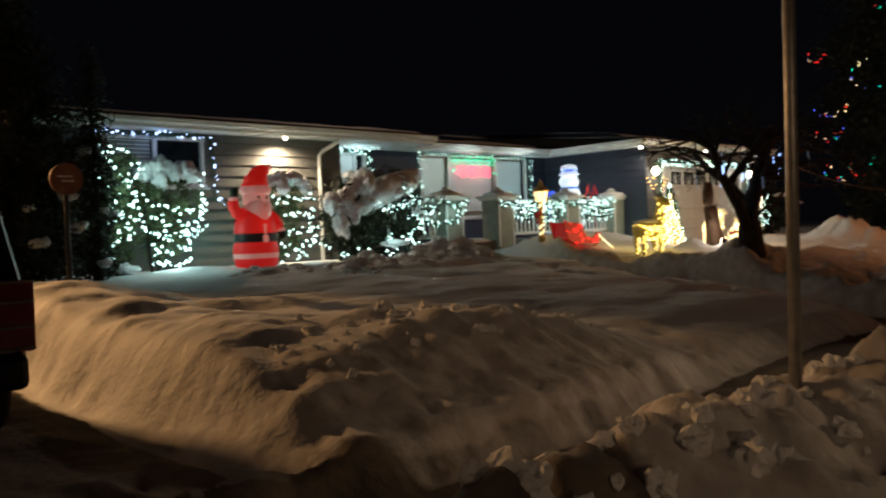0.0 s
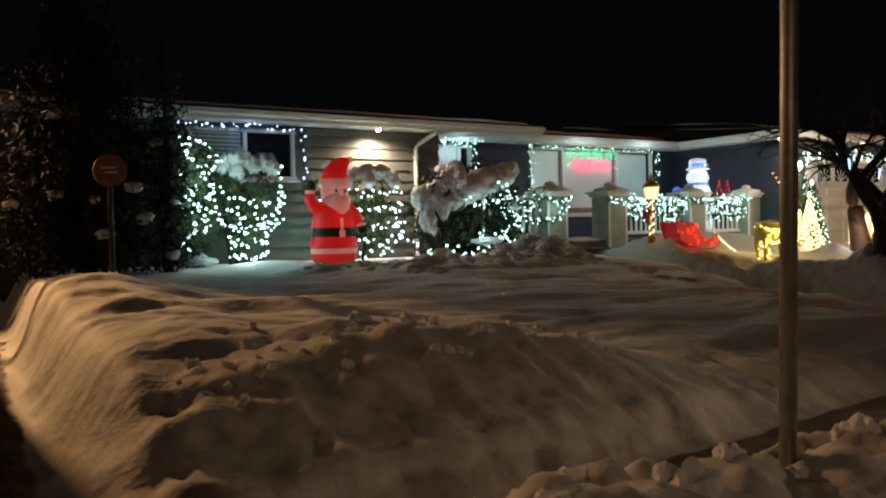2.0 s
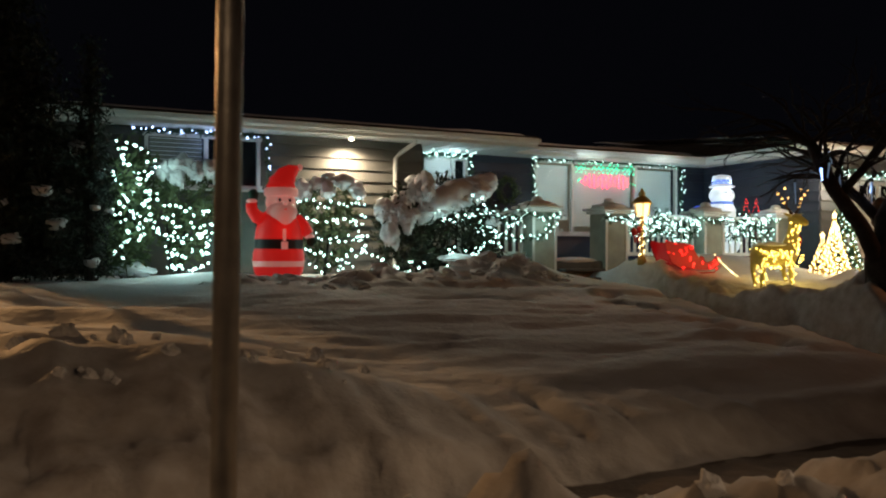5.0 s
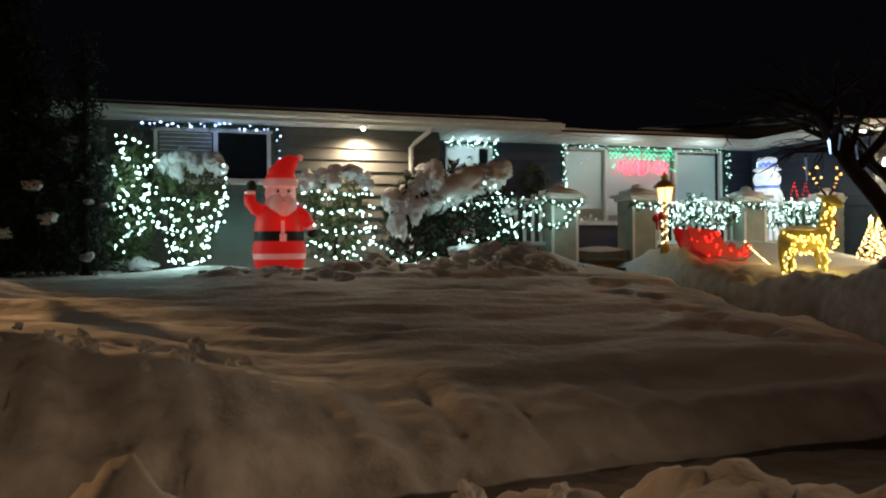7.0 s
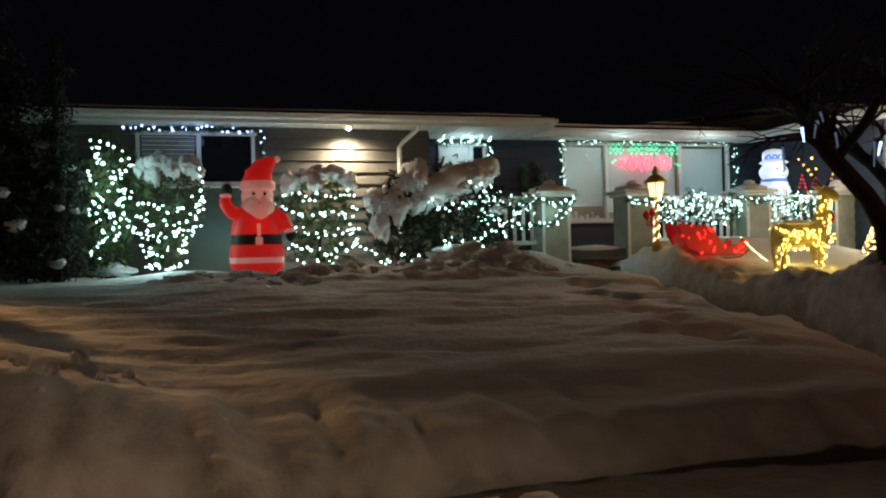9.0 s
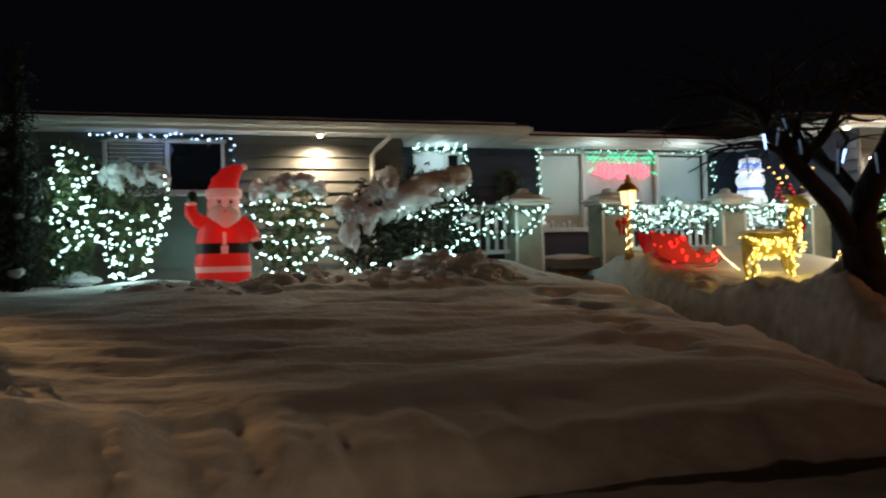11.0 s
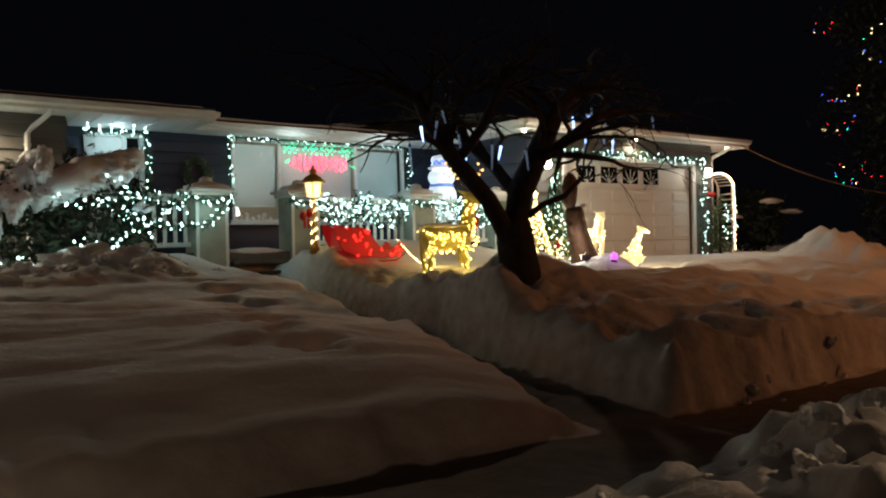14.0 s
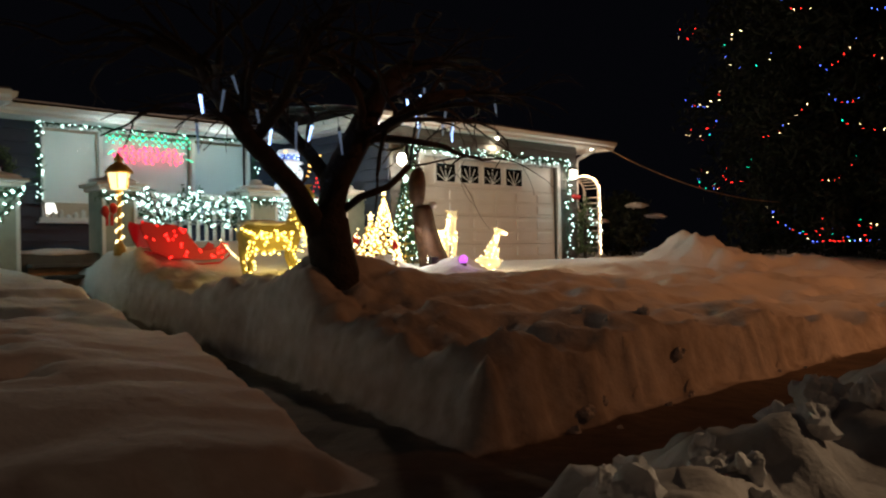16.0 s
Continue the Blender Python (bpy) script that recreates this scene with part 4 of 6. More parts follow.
shrub("round_shrub", "round clipped shrub with snow on top and white lights", [((0.62, -0.75, 1.22), (0.56, 0.45, 0.48)), ((0.55, -0.75, 0.65), (0.36, 0.32, 0.45))],
      [[(0.5, -0.7, 0), (0.52, -0.72, 0.5), (0.7, -0.75, 1.1)], [(0.42, -0.7, 0), (0.35, -0.72, 0.6), (0.3, -0.75, 1.1)]], 0.06, 10, M_LEAF,
      [((0.32, -0.85, 1.60), (0.13, 0.15, 0.13)), ((0.52, -0.9, 1.68), (0.15, 0.18, 0.15)), ((0.70, -1.0, 1.58), (0.10, 0.12, 0.13)), ((0.90, -0.9, 1.66), (0.17, 0.18, 0.13)), ((1.04, -0.95, 1.55), (0.10, 0.12, 0.11)), ((0.45, -1.05, 1.48), (0.10, 0.08, 0.12))],
      zig(0.12, 1.12, 0.70, 1.30, -1.2, 3, 0.22) + zig(0.3, 0.85, 0.15, 0.8, -1.08, 3, 0.08) + [[(1.05, -1.15, 1.5), (1.14, -1.18, 1.2), (1.0, -1.15, 0.85), (0.85, -1.1, 0.5), (0.7, -1.05, 0.1)], [(0.08, -1.1, 1.35), (0.0, -1.12, 1.0), (0.2, -1.1, 0.7), (0.35, -1.1, 0.35), (0.3, -1.05, 0.05)]])
shrub("round_shrub", "round shrub with snowy top and rows of white lights", [((2.85, -0.4, 1.15), (0.58, 0.42, 0.42)), ((2.85, -0.4, 0.55), (0.42, 0.3, 0.45))],
      [[(2.8, -0.4, 0), (2.85, -0.4, 0.5), (3.0, -0.4, 1.1)]], 0.06, 10, M_LEAF,
      [((2.40, -0.60, 1.42), (0.13, 0.15, 0.14)), ((2.62, -0.6, 1.52), (0.11, 0.14, 0.10)), ((2.82, -0.6, 1.60), (0.12, 0.15, 0.11)), ((3.05, -0.6, 1.58), (0.15, 0.16, 0.12)), ((3.26, -0.55, 1.50), (0.14, 0.15, 0.11)), ((2.75, -0.8, 1.40), (0.10, 0.10, 0.12)), ((3.32, -0.65, 1.38), (0.09, 0.1, 0.09))],
      zig(2.32, 3.38, 0.35, 1.4, -0.8, 4, 0.10) + zig(2.5, 3.2, 0.10, 0.35, -0.75, 1, 0.02) + [[(3.25, -0.75, 0.75), (3.45, -0.7, 0.40), (3.62, -0.7, 0.30), (3.75, -0.7, 0.30)]])
shrub("juniper_shrub", "broad juniper with shade in its dark colour, bowed under heavy snow, with lights", [((4.1, -0.75, 0.80), (0.58, 0.50, 0.78)), ((4.95, -0.75, 0.90), (0.80, 0.55, 0.85)), ((5.45, -0.75, 0.55), (0.40, 0.4, 0.55))],
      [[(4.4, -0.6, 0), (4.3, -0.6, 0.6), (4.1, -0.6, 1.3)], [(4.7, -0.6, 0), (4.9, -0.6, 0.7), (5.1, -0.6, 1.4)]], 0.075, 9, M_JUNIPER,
      [((3.58, -1.0, 1.13), (0.10, 0.12, 0.11)), ((5.62, -0.95, 0.95), (0.12, 0.12, 0.07)), ((4.8, -1.3, 0.34), (0.26, 0.14, 0.07)), ((4.25, -0.75, 1.62), (0.14, 0.14, 0.08))],
      [[(4.42, -1.22, 1.3), (4.46, -1.25, 1.1), (4.55, -1.28, 1.0), (4.8, -1.3, 0.98), (5.1, -1.26, 1.04)], [(5.05, -1.25, 1.35), (5.3, -1.22, 1.3), (5.5, -1.2, 1.1)], [(4.0, -1.2, 0.3), (4.2, -1.25, 0.18), (4.6, -1.3, 0.16), (4.9, -1.3, 0.3), (5.2, -1.28, 0.5), (5.5, -1.22, 0.62)],
       [(3.7, -1.1, 0.25), (3.9, -1.18, 0.12), (4.2, -1.22, 0.08)], [(4.6, -1.3, 0.5), (5.0, -1.3, 0.42), (5.3, -1.26, 0.36), (5.6, -1.2, 0.3)], [(5.45, -1.2, 0.9), (5.6, -1.15, 0.75), (5.7, -1.12, 0.55)]])


def snow_drape(pts, radii, squash=0.8, seed=1.0):
    """A smooth load of snow lying along a bough, hanging in lobes."""
    bm = bmesh.new()
    fine = along(pts, 0.05)
    n = len(fine)
    rs = [float(np.interp(i / (n - 1), np.linspace(0, 1, len(radii)), radii)) for i in range(n)]
    tube(bm, fine, rs, 18)
    c = sum(fine, Vector()) / n
    for v in bm.verts:
        k = noise.noise(v.co * 4.0 + Vector((seed, seed, 0))) * 0.055 + noise.noise(v.co * 9.0 + Vector((0, seed, 0))) * 0.03 + noise.noise(v.co * 21.0) * 0.012
        v.co += (v.co - c).normalized() * k
        v.co.z -= 0.03 * abs(noise.noise(Vector((v.co.x * 7, 0, seed))))
    return bm


load = thing("snow_load", "heavy smooth load of snow bowing the juniper", "snow")
part("snow_lobe", snow_drape([(4.22, -1.10, 1.12), (4.52, -1.12, 1.28), (4.86, -1.08, 1.42), (5.18, -1.0, 1.56), (5.44, -0.95, 1.60)], [0.10, 0.20, 0.24, 0.19, 0.10], 0.8, 1.7), M_SNOW, load, "", True)
rng = random.Random(23)
for k in range(20):
    u = (k + rng.random()) / 20
    r = rng.uniform(0.10, 0.17)
    part("snow_lobe", snow_pad((4.26 + 1.22 * u, -1.06 + rng.uniform(-0.14, 0.04), 1.16 + 0.46 * u + rng.uniform(-0.16, 0.04)), (r * 1.3, r * 0.9, r), 1.9 * k + 0.3), M_SNOW, load, "", True)
rng = random.Random(17)
for k in range(34):
    u, w = rng.random(), rng.random()
    x, z = 4.34 - 0.74 * u, 1.60 - 0.42 * u - (0.15 + 0.75 * u) * w
    r = rng.uniform(0.075, 0.13) * (1.1 - 0.35 * w)
    part("snow_lobe", snow_pad((x, -0.96 - 0.30 * w + rng.uniform(-0.05, 0.05), z), (r * rng.uniform(0.8, 1.3), r, r * rng.uniform(1.1, 1.9)), 2.3 * k + 0.7), M_SNOW, load, "", True)


def conifer(name, label, c, height, radius, layers, per, needle, spread, mat, belly=0.25, snow=0):
    """A trunk, drooping boughs in whorls and needle sprays along them."""
    t = thing(name, label, "tree", at=c)
    bm = bmesh.new()
    tube(bm, [(0, 0, -0.2), (0.02, 0, height * 0.4), (0, 0.02, height)], [0.05 + radius * 0.05, 0.04 + radius * 0.02, 0.01], 8)
    part("trunk", bm, M_BARK, t)
    cs, sn = [], []
    bm = bmesh.new()
    for L in range(layers):
        h = (L + 0.5) / layers
        z = height * (0.03 + 0.97 * h)
        rr = radius * ((1 - h) ** 0.8 if h > belly else (0.80 + 0.20 * h / belly) * (1 - belly) ** 0.8)
        n = max(4, int(per * (0.35 + rr / radius)))
        for k in range(n):
            a = 6.283 * (k + random.random() * 0.7) / n + L
            ln = rr * random.uniform(0.72, 1.08)
            tip = Vector((ln * math.cos(a), ln * math.sin(a), z - 0.22 * ln + random.uniform(-0.1, 0.1)))
            root = Vector((0, 0, z + 0.05))
            tube(bm, [root, root.lerp(tip, 0.5) + Vector((0, 0, 0.05 * ln)), tip], [0.02, 0.012, 0.004], 4)
            m = max(3, int(ln / (spread * 0.8)))
            for j in range(m):
                u = 0.25 + 0.75 * (j + 0.5) / m
                cs.append(root.lerp(tip, u) + Vector((0, 0, 0.05 * ln * math.sin(math.pi * u))))
            if snow and random.random() < snow:
                sn.append(root.lerp(tip, 0.85) + Vector((0, 0, 0.05)))
    part("bough_frame", bm, M_BARK, t)["kind"] = "stuff"
    v, f = leaf_cloud([tuple(p) for p in cs], needle, spread, 12, 0.22)
    raw("needles", v.tolist(), f.tolist(), mat, t, "", "stuff")
    if sn:
        bm = bmesh.new()
        for k, p in enumerate(sn):
            s = random.uniform(0.04, 0.10)
            ball(bm, p, (s * 1.3, s * 1.2, s * 0.8), 2, 0, 0.7, 2, k)
        part("snow", bm, M_SNOW, t, "patches of snow on the boughs", True)["kind"] = "stuff"
    return t, cs


conifer("spruce_tree", "dark unlit spruce beside the house with patches of snow", (-1.75, -1.4, 0), 4.6, 1.55, 20, 13, 0.055, 0.085, M_NEEDLE, 0.3, 0.07)
conifer("cedar_tree", "dark narrow cedar at the house corner", (-0.72, -1.6, 0), 3.2, 0.52, 16, 10, 0.045, 0.07, M_NEEDLE, 0.5, 0.08)
conifer("spruce_tree", "dark bushy spruce across the driveway", (-5.2, 6.0, -0.3), 5.2, 1.9, 17, 12, 0.07, 0.11, M_NEEDLE, 0.3, 0.12)
big, tips = conifer("spruce_tree", "tall spruce hung with coloured lights", (26.0, -4.3, -0.2), 14.5, 6.6, 26, 17, 0.13, 0.22, M_NEEDLE, 0.45, 0.05)
# coloured strings slung in loops over the near face of the big spruce
rng = random.Random(11)
for k in range(40):
    z0, a0 = 0.5 + 8.2 * (k % 20) / 20 + rng.uniform(-0.25, 0.25), rng.uniform(2.15, 4.3)
    span, dip, slope = rng.uniform(0.18, 0.50), rng.uniform(0.1, 0.6), rng.uniform(-0.6, 0.9)
    cols = {"red": [], "blue": [], "gold": [], "green": []}
    n = int(span * 34)
    for i in range(n):
        u = i / n
        if rng.random() < 0.22:
            continue
        a, z = a0 + span * u, max(0.3, z0 - dip * 4 * u * (1 - u) + slope * u + rng.uniform(-0.05, 0.05))
        h = max(0.02, min(1, (z + 0.2) / 14.5))
        r = 6.6 * ((1 - h) ** 0.8 if h > 0.45 else (0.80 + 0.20 * h / 0.45) * 0.55 ** 0.8) + rng.uniform(-0.1, 0.3)
        cols[rng.choice(["red", "red", "red", "blue", "blue", "gold", "gold", "green"])].append((26.0 + r * math.cos(a), -4.3 + r * math.sin(a), z))
    t = thing("string_lights", "string of coloured bulbs draped on the spruce", "lights", "spruce lights")
    for name, mat in (("red", E_RED), ("blue", E_BLUE), ("gold", E_WARM), ("green", E_GREEN)):
        if cols[name]:
            bulbs(cols[name], 0.015, mat, t, name + "_bulb_string")

for x, y, h, r in ((19.9, 0.3, 1.5, 0.9), (21.3, -0.5, 1.7, 1.0), (20.4, 1.8, 2.6, 1.2)):
    shrub("bare_shrub", "shaggy dark shrub beyond the garage, dusted with snow", [((x, y, h * 0.5), (r, r * 0.8, h * 0.5))], [[(x, y, 0), (x + 0.1, y, h * 0.5), (x, y, h * 0.9)]], 0.10, 6, M_NEEDLE,
          [((x - 0.3, y - 0.7, h * 0.75), (0.3, 0.2, 0.07)), ((x + 0.4, y - 0.8, h * 0.6), (0.3, 0.2, 0.06))], [])


def bare_tree():
    """A low spreading fruit tree, its limbs split again and again."""
    bx, by = 7.62, -6.86
    t = thing("bare_tree", "leafless spreading fruit tree with dark rough bark", "tree")

    def limb(bm, p, d, ln, r, depth):
        pts, rs = [p], [r]
        q, dd = p.copy(), d.copy()
        n = 5
        for i in range(n):
            dd = (dd + Vector((random.uniform(-0.28, 0.28), random.uniform(-0.28, 0.28), random.uniform(-0.22, 0.14)))).normalized()
            q = q + dd * ln / n
            pts.append(q.copy())
            rs.append(r * (1 - 0.42 * (i + 1) / n))
        tube(bm, pts, rs, 8 if depth < 2 else 5)
        if depth < 4:
            for k in range(3 if depth < 3 else 2):
                i = random.randint(2, n)
                nd = (dd + Vector((random.uniform(-0.9, 0.9), random.uniform(-0.9, 0.9), random.uniform(-0.35, 0.5)))).normalized()
                limb(bm, pts[i] if k else pts[-1], nd, ln * random.uniform(0.55, 0.8), rs[i] * 0.62 if k else rs[-1] * 0.9, depth + 1)

    bm = bmesh.new()
    tube(bm, [(bx, by, -0.25), (bx, by, 0.02), (bx - 0.03, by, 0.20), (bx - 0.06, by, 0.36), (bx - 0.06, by, 0.52)], [0.28, 0.21, 0.19, 0.185, 0.165], 14)
    for v in bm.verts:
        v.co += Vector((1, 1, 0)) * 0.02 * noise.noise(v.co * 6)
    part("trunk", bm, M_BARK, t, "", True)
    starts = [((bx - 0.10, by, 0.30), [(-0.10, 0.0, 0.18), (-0.28, 0.0, 0.45), (-0.72, 0.0, 0.86), (-0.95, 0.0, 1.15), (-1.08, 0.0, 1.35), (-1.42, 0.05, 1.46)], 0.105),
              ((bx - 0.05, by, 0.25), [(0.0, 0.0, 0.25), (0.06, 0.0, 0.58), (0.30, 0.0, 0.95), (0.50, 0.0, 1.30), (0.60, 0.0, 1.45), (0.88, 0.0, 1.66)], 0.165),
              ((bx + 0.02, by + 0.05, 0.80), [(-0.06, 0.25, 0.3), (-0.16, 0.6, 0.6), (-0.05, 0.9, 0.9)], 0.065),
              ((bx + 0.35, by, 1.2), [(0.25, -0.1, 0.18), (0.60, -0.15, 0.42), (1.0, -0.2, 0.50)], 0.06),
              ((bx - 0.75, by, 1.1), [(0.15, -0.2, 0.3), (0.2, -0.4, 0.6), (0.1, -0.6, 0.75)], 0.05),
              ((bx + 0.02, by, 0.55), [(0.18, -0.1, 0.15), (0.40, -0.2, 0.24), (0.62, -0.22, 0.42)], 0.035)]
    for s, offs, r in starts:
        bm = bmesh.new()
        p0 = Vector(s)
        pts = [p0] + [p0 + Vector(o) for o in offs]
        rs = [r * (1 - 0.09 * i) for i in range(len(pts))]
        tube(bm, pts, rs, 10)
        for i in range(1, len(pts)):
            d = (pts[i] - pts[i - 1]).normalized()
            if pts[i].z < 0.95:
                continue
            for k in range(3):
                nd = (d * 0.6 + Vector((random.uniform(-1, 1), random.uniform(-1, 1), random.uniform(-0.3, 0.35)))).normalized()
                limb(bm, pts[i], nd, random.uniform(0.45, 0.8), min(0.045, rs[i] * 0.45), 2)
        part("limb", bm, M_BARK, t, "", True)


bare_tree()
rng = random.Random(31)
HANG = [(rng.uniform(6.3, 7.5), rng.uniform(-7.2, -6.3), rng.uniform(1.2, 1.6)) for _ in range(9)] + [(rng.uniform(8.2, 9.5), rng.uniform(-7.0, -6.3), rng.uniform(1.45, 1.8)) for _ in range(12)]
for k, (x, y, z) in enumerate(HANG):
    t = thing("icicle_light", "blue-white icicle light tube hung in the bare tree", "light", "icicle lights")
    lean, ln = rng.uniform(-0.05, 0.05), rng.uniform(0.12, 0.24)
    bm = bmesh.new()
    cone(bm, (x, y, z), (x + lean, y, z - ln), 0.012, 0.006, 8)
    part("tube", bm, E_TUBE if k % 3 == 0 else E_ICE, t)
    bm = bmesh.new()
    cone(bm, (x, y, z), (x, y, z + 0.03), 0.013, 0.012, 6)
    cone(bm, (x, y, z + 0.03), (x - 0.02, y, z + 0.14), 0.003, 0.003, 4)
    part("cap", bm, M_BLACK, t)


# ---- the glowing figure: one blown-up fabric shape ----
def inflatable_figure():
    bm = bmesh.new()
    RED, WHITE, FACE, BLACK, GREEN, BEARD = range(6)
    prof = [(0.02, 0.0), (0.30, 0.02), (0.36, 0.12), (0.375, 0.20), (0.385, 0.28), (0.375, 0.40), (0.36, 0.46), (0.355, 0.56), (0.36, 0.60), (0.34, 0.74), (0.29, 0.90), (0.22, 1.0), (0.12, 1.05)]
    lathe(bm, prof, (0, 0, 0), 28, [RED, RED, RED, WHITE, RED, RED, BLACK, BLACK, RED, RED, RED, RED], 1, 0.8)
    ball(bm, (0.02, -0.02, 1.14), (0.225, 0.20, 0.21), 3, FACE)
    tube(bm, [(0.02, -0.02, 1.08), (0.02, -0.04, 1.04), (0.02, -0.06, 0.97), (0.02, -0.10, 0.88), (0.02, -0.16, 0.78), (0.02, -0.22, 0.70)], [0.19, 0.225, 0.235, 0.20, 0.12, 0.02], 22, BEARD)
    lathe(bm, [(0.225, 1.23), (0.248, 1.25), (0.248, 1.34), (0.22, 1.36)], (0.03, 0, 0), 24, WHITE)
    tube(bm, [(0.03, 0, 1.34), (0.05, 0, 1.44), (0.11, 0, 1.55), (0.20, 0, 1.63), (0.28, 0, 1.67)], [0.225, 0.205, 0.155, 0.10, 0.04], 20, RED)
    ball(bm, (0.31, 0, 1.68), 0.05, 2, WHITE)
    tube(bm, [(-0.22, 0, 0.88), (-0.34, -0.04, 0.92), (-0.42, -0.06, 1.02), (-0.43, -0.06, 1.12)], [0.10, 0.095, 0.085, 0.08], 14, RED)
    ball(bm, (-0.42, -0.06, 1.15), (0.085, 0.085, 0.035), 2, WHITE)
    ball(bm, (-0.40, -0.06, 1.24), (0.075, 0.065, 0.09), 2, GREEN)
    tube(bm, [(0.24, 0, 0.90), (0.36, -0.03, 0.80), (0.44, -0.05, 0.68)], [0.11, 0.10, 0.085], 14, RED)
    ball(bm, (0.45, -0.05, 0.65), (0.085, 0.085, 0.04), 2, WHITE)
    ball(bm, (0.48, -0.06, 0.58), (0.075, 0.065, 0.085), 2, GREEN)
    box(bm, (0, -0.295, 0.51), (0.10, 0.02, 0.11), 0.008, None, WHITE)
    box(bm, (0.0, -0.28, 0.66), (0.05, 0.02, 0.18), 0.006, None, WHITE)
    for s in (-1, 1):
        ball(bm, (0.02 + s * 0.085, -0.195, 1.175), (0.045, 0.02, 0.05), 2, WHITE)
        ball(bm, (0.025 + s * 0.075, -0.215, 1.17), (0.02, 0.012, 0.026), 2, BLACK)
        ball(bm, (0.02 + s * 0.06, -0.232, 1.08), (0.075, 0.035, 0.026), 2, BEARD)
    ball(bm, (0.02, -0.24, 1.12), (0.04, 0.035, 0.035), 2, FACE)
    ball(bm, (0.02, -0.262, 1.035), (0.03, 0.02, 0.015), 2, RED)
    g = material("green_mitten", (0.02, 0.06, 0.04), 0.8)
    ob = part("inflatable_figure", bm, [E_FABRIC, E_WHITEFAB, E_FACE, M_BLACK, g, E_BEARD], None, "", True)
    ob.matrix_basis = pose(1.84, -1.4, 0.02, 0, 0, 4)
    tagged(ob, "glowing red and white inflatable holiday figure with black belt", "inflatable")


inflatable_figure()


def snow_figure():
    bm = bmesh.new()
    ball(bm, (0, 0, 0.45), (0.42, 0.36, 0.45), 3, 0)
    ball(bm, (0, 0, 1.0), (0.30, 0.28, 0.30), 3, 0)
    ball(bm, (0, 0, 1.37), (0.275, 0.24, 0.20), 3, 0)
    lathe(bm, [(0.24, 1.54), (0.27, 1.56), (0.18, 1.61), (0.165, 1.62), (0.17, 1.71), (0.20, 1.73), (0.17, 1.79), (0.02, 1.82)], (0, 0, 0), 20, [2, 2, 1, 1, 2, 2, 2])
    for s in (-1, 1):
        ball(bm, (s * 0.085, -0.225, 1.42), 0.020, 1, 3)
    for k in range(5):
        ball(bm, (-0.08 + 0.04 * k, -0.228, 1.31 - 0.02 * math.sin(k * 0.785)), 0.012, 1, 3)
    tube(bm, [(0, -0.2, 1.37), (0, -0.30, 1.36)], [0.022, 0.006], 8, 4)
    lathe(bm, [(0.2, 1.17), (0.24, 1.19), (0.24, 1.23), (0.2, 1.25)], (0, 0, 0), 20, 1)
    ob = part("snow_figure", bm, [E_SNOWMAN, glow("blue_hat_fabric", (0.22, 0.36, 0.9), 0.22), glow("white_hat_fabric", (0.8, 0.88, 1.0), 0.5), M_BLACK, M_TIMBER], None, "", True)
    ob.matrix_basis = pose(11.57, -0.05, 0.29)
    tagged(ob, "glowing white inflatable round figure with a blue banded hat", "inflatable")
    t = thing("string_lights", "small blue-white bulbs round the hat", "lights")
    bulbs([(11.57 + 0.19 * math.cos(a), -0.05 + 0.19 * math.sin(a), 1.93 + 0.05 * (i % 2)) for i, a in enumerate(np.linspace(0, 6.283, 22))], 0.014, E_BLUEW, t)


snow_figure()
# small lit ornaments on the porch
t = thing("blue_lamp_ornament", "small blue glowing bell on the porch", "ornament")
bm = bmesh.new()
lathe(bm, [(0.02, 0.30), (0.13, 0.32), (0.10, 0.75), (0.10, 1.2), (0.12, 1.25), (0.09, 1.40), (0.03, 1.44)], (11.05, 0.1, 0), 16)
part("bell", bm, glow("blue_glass", (0.06, 0.14, 1.0), 0.9), t, "", True)
t = thing("red_wire_tree", "small wire trees outlined in red bulbs on the porch", "ornament")
for cx in (12.0, 12.28):
    bm = bmesh.new()
    tube(bm, [(cx - 0.12, -0.3, 1.2), (cx, -0.3, 1.58), (cx + 0.12, -0.3, 1.2)], 0.008, 5)
    cone(bm, (cx, -0.3, 0.29), (cx, -0.3, 1.25), 0.015, 0.012, 6)
    part("frame", bm, M_RED, t)
bulbs(along([(11.88, -0.31, 1.2), (12.0, -0.31, 1.58), (12.12, -0.31, 1.2)], 0.085) + along([(12.16, -0.31, 1.2), (12.28, -0.31, 1.58), (12.40, -0.31, 1.2)], 0.085), 0.012, E_RED, t, "red_bulb_string")

# wreath on the porch wall
t = thing("wreath", "dark evergreen wreath on the porch wall", "wreath")
ring = [(7.25 + 0.20 * math.cos(a), PORCH_Y - 0.08, 1.72 + 0.24 * math.sin(a)) for a in np.linspace(0, 6.283, 26)]
v, f = leaf_cloud(ring, 0.06, 0.04, 14, 0.2)
raw("greenery", v.tolist(), f.tolist(), M_LEAF, t, "", "stuff")
bm = bmesh.new()
tube(bm, ring, 0.02, 5)
part("hoop", bm, M_WIRE, t)


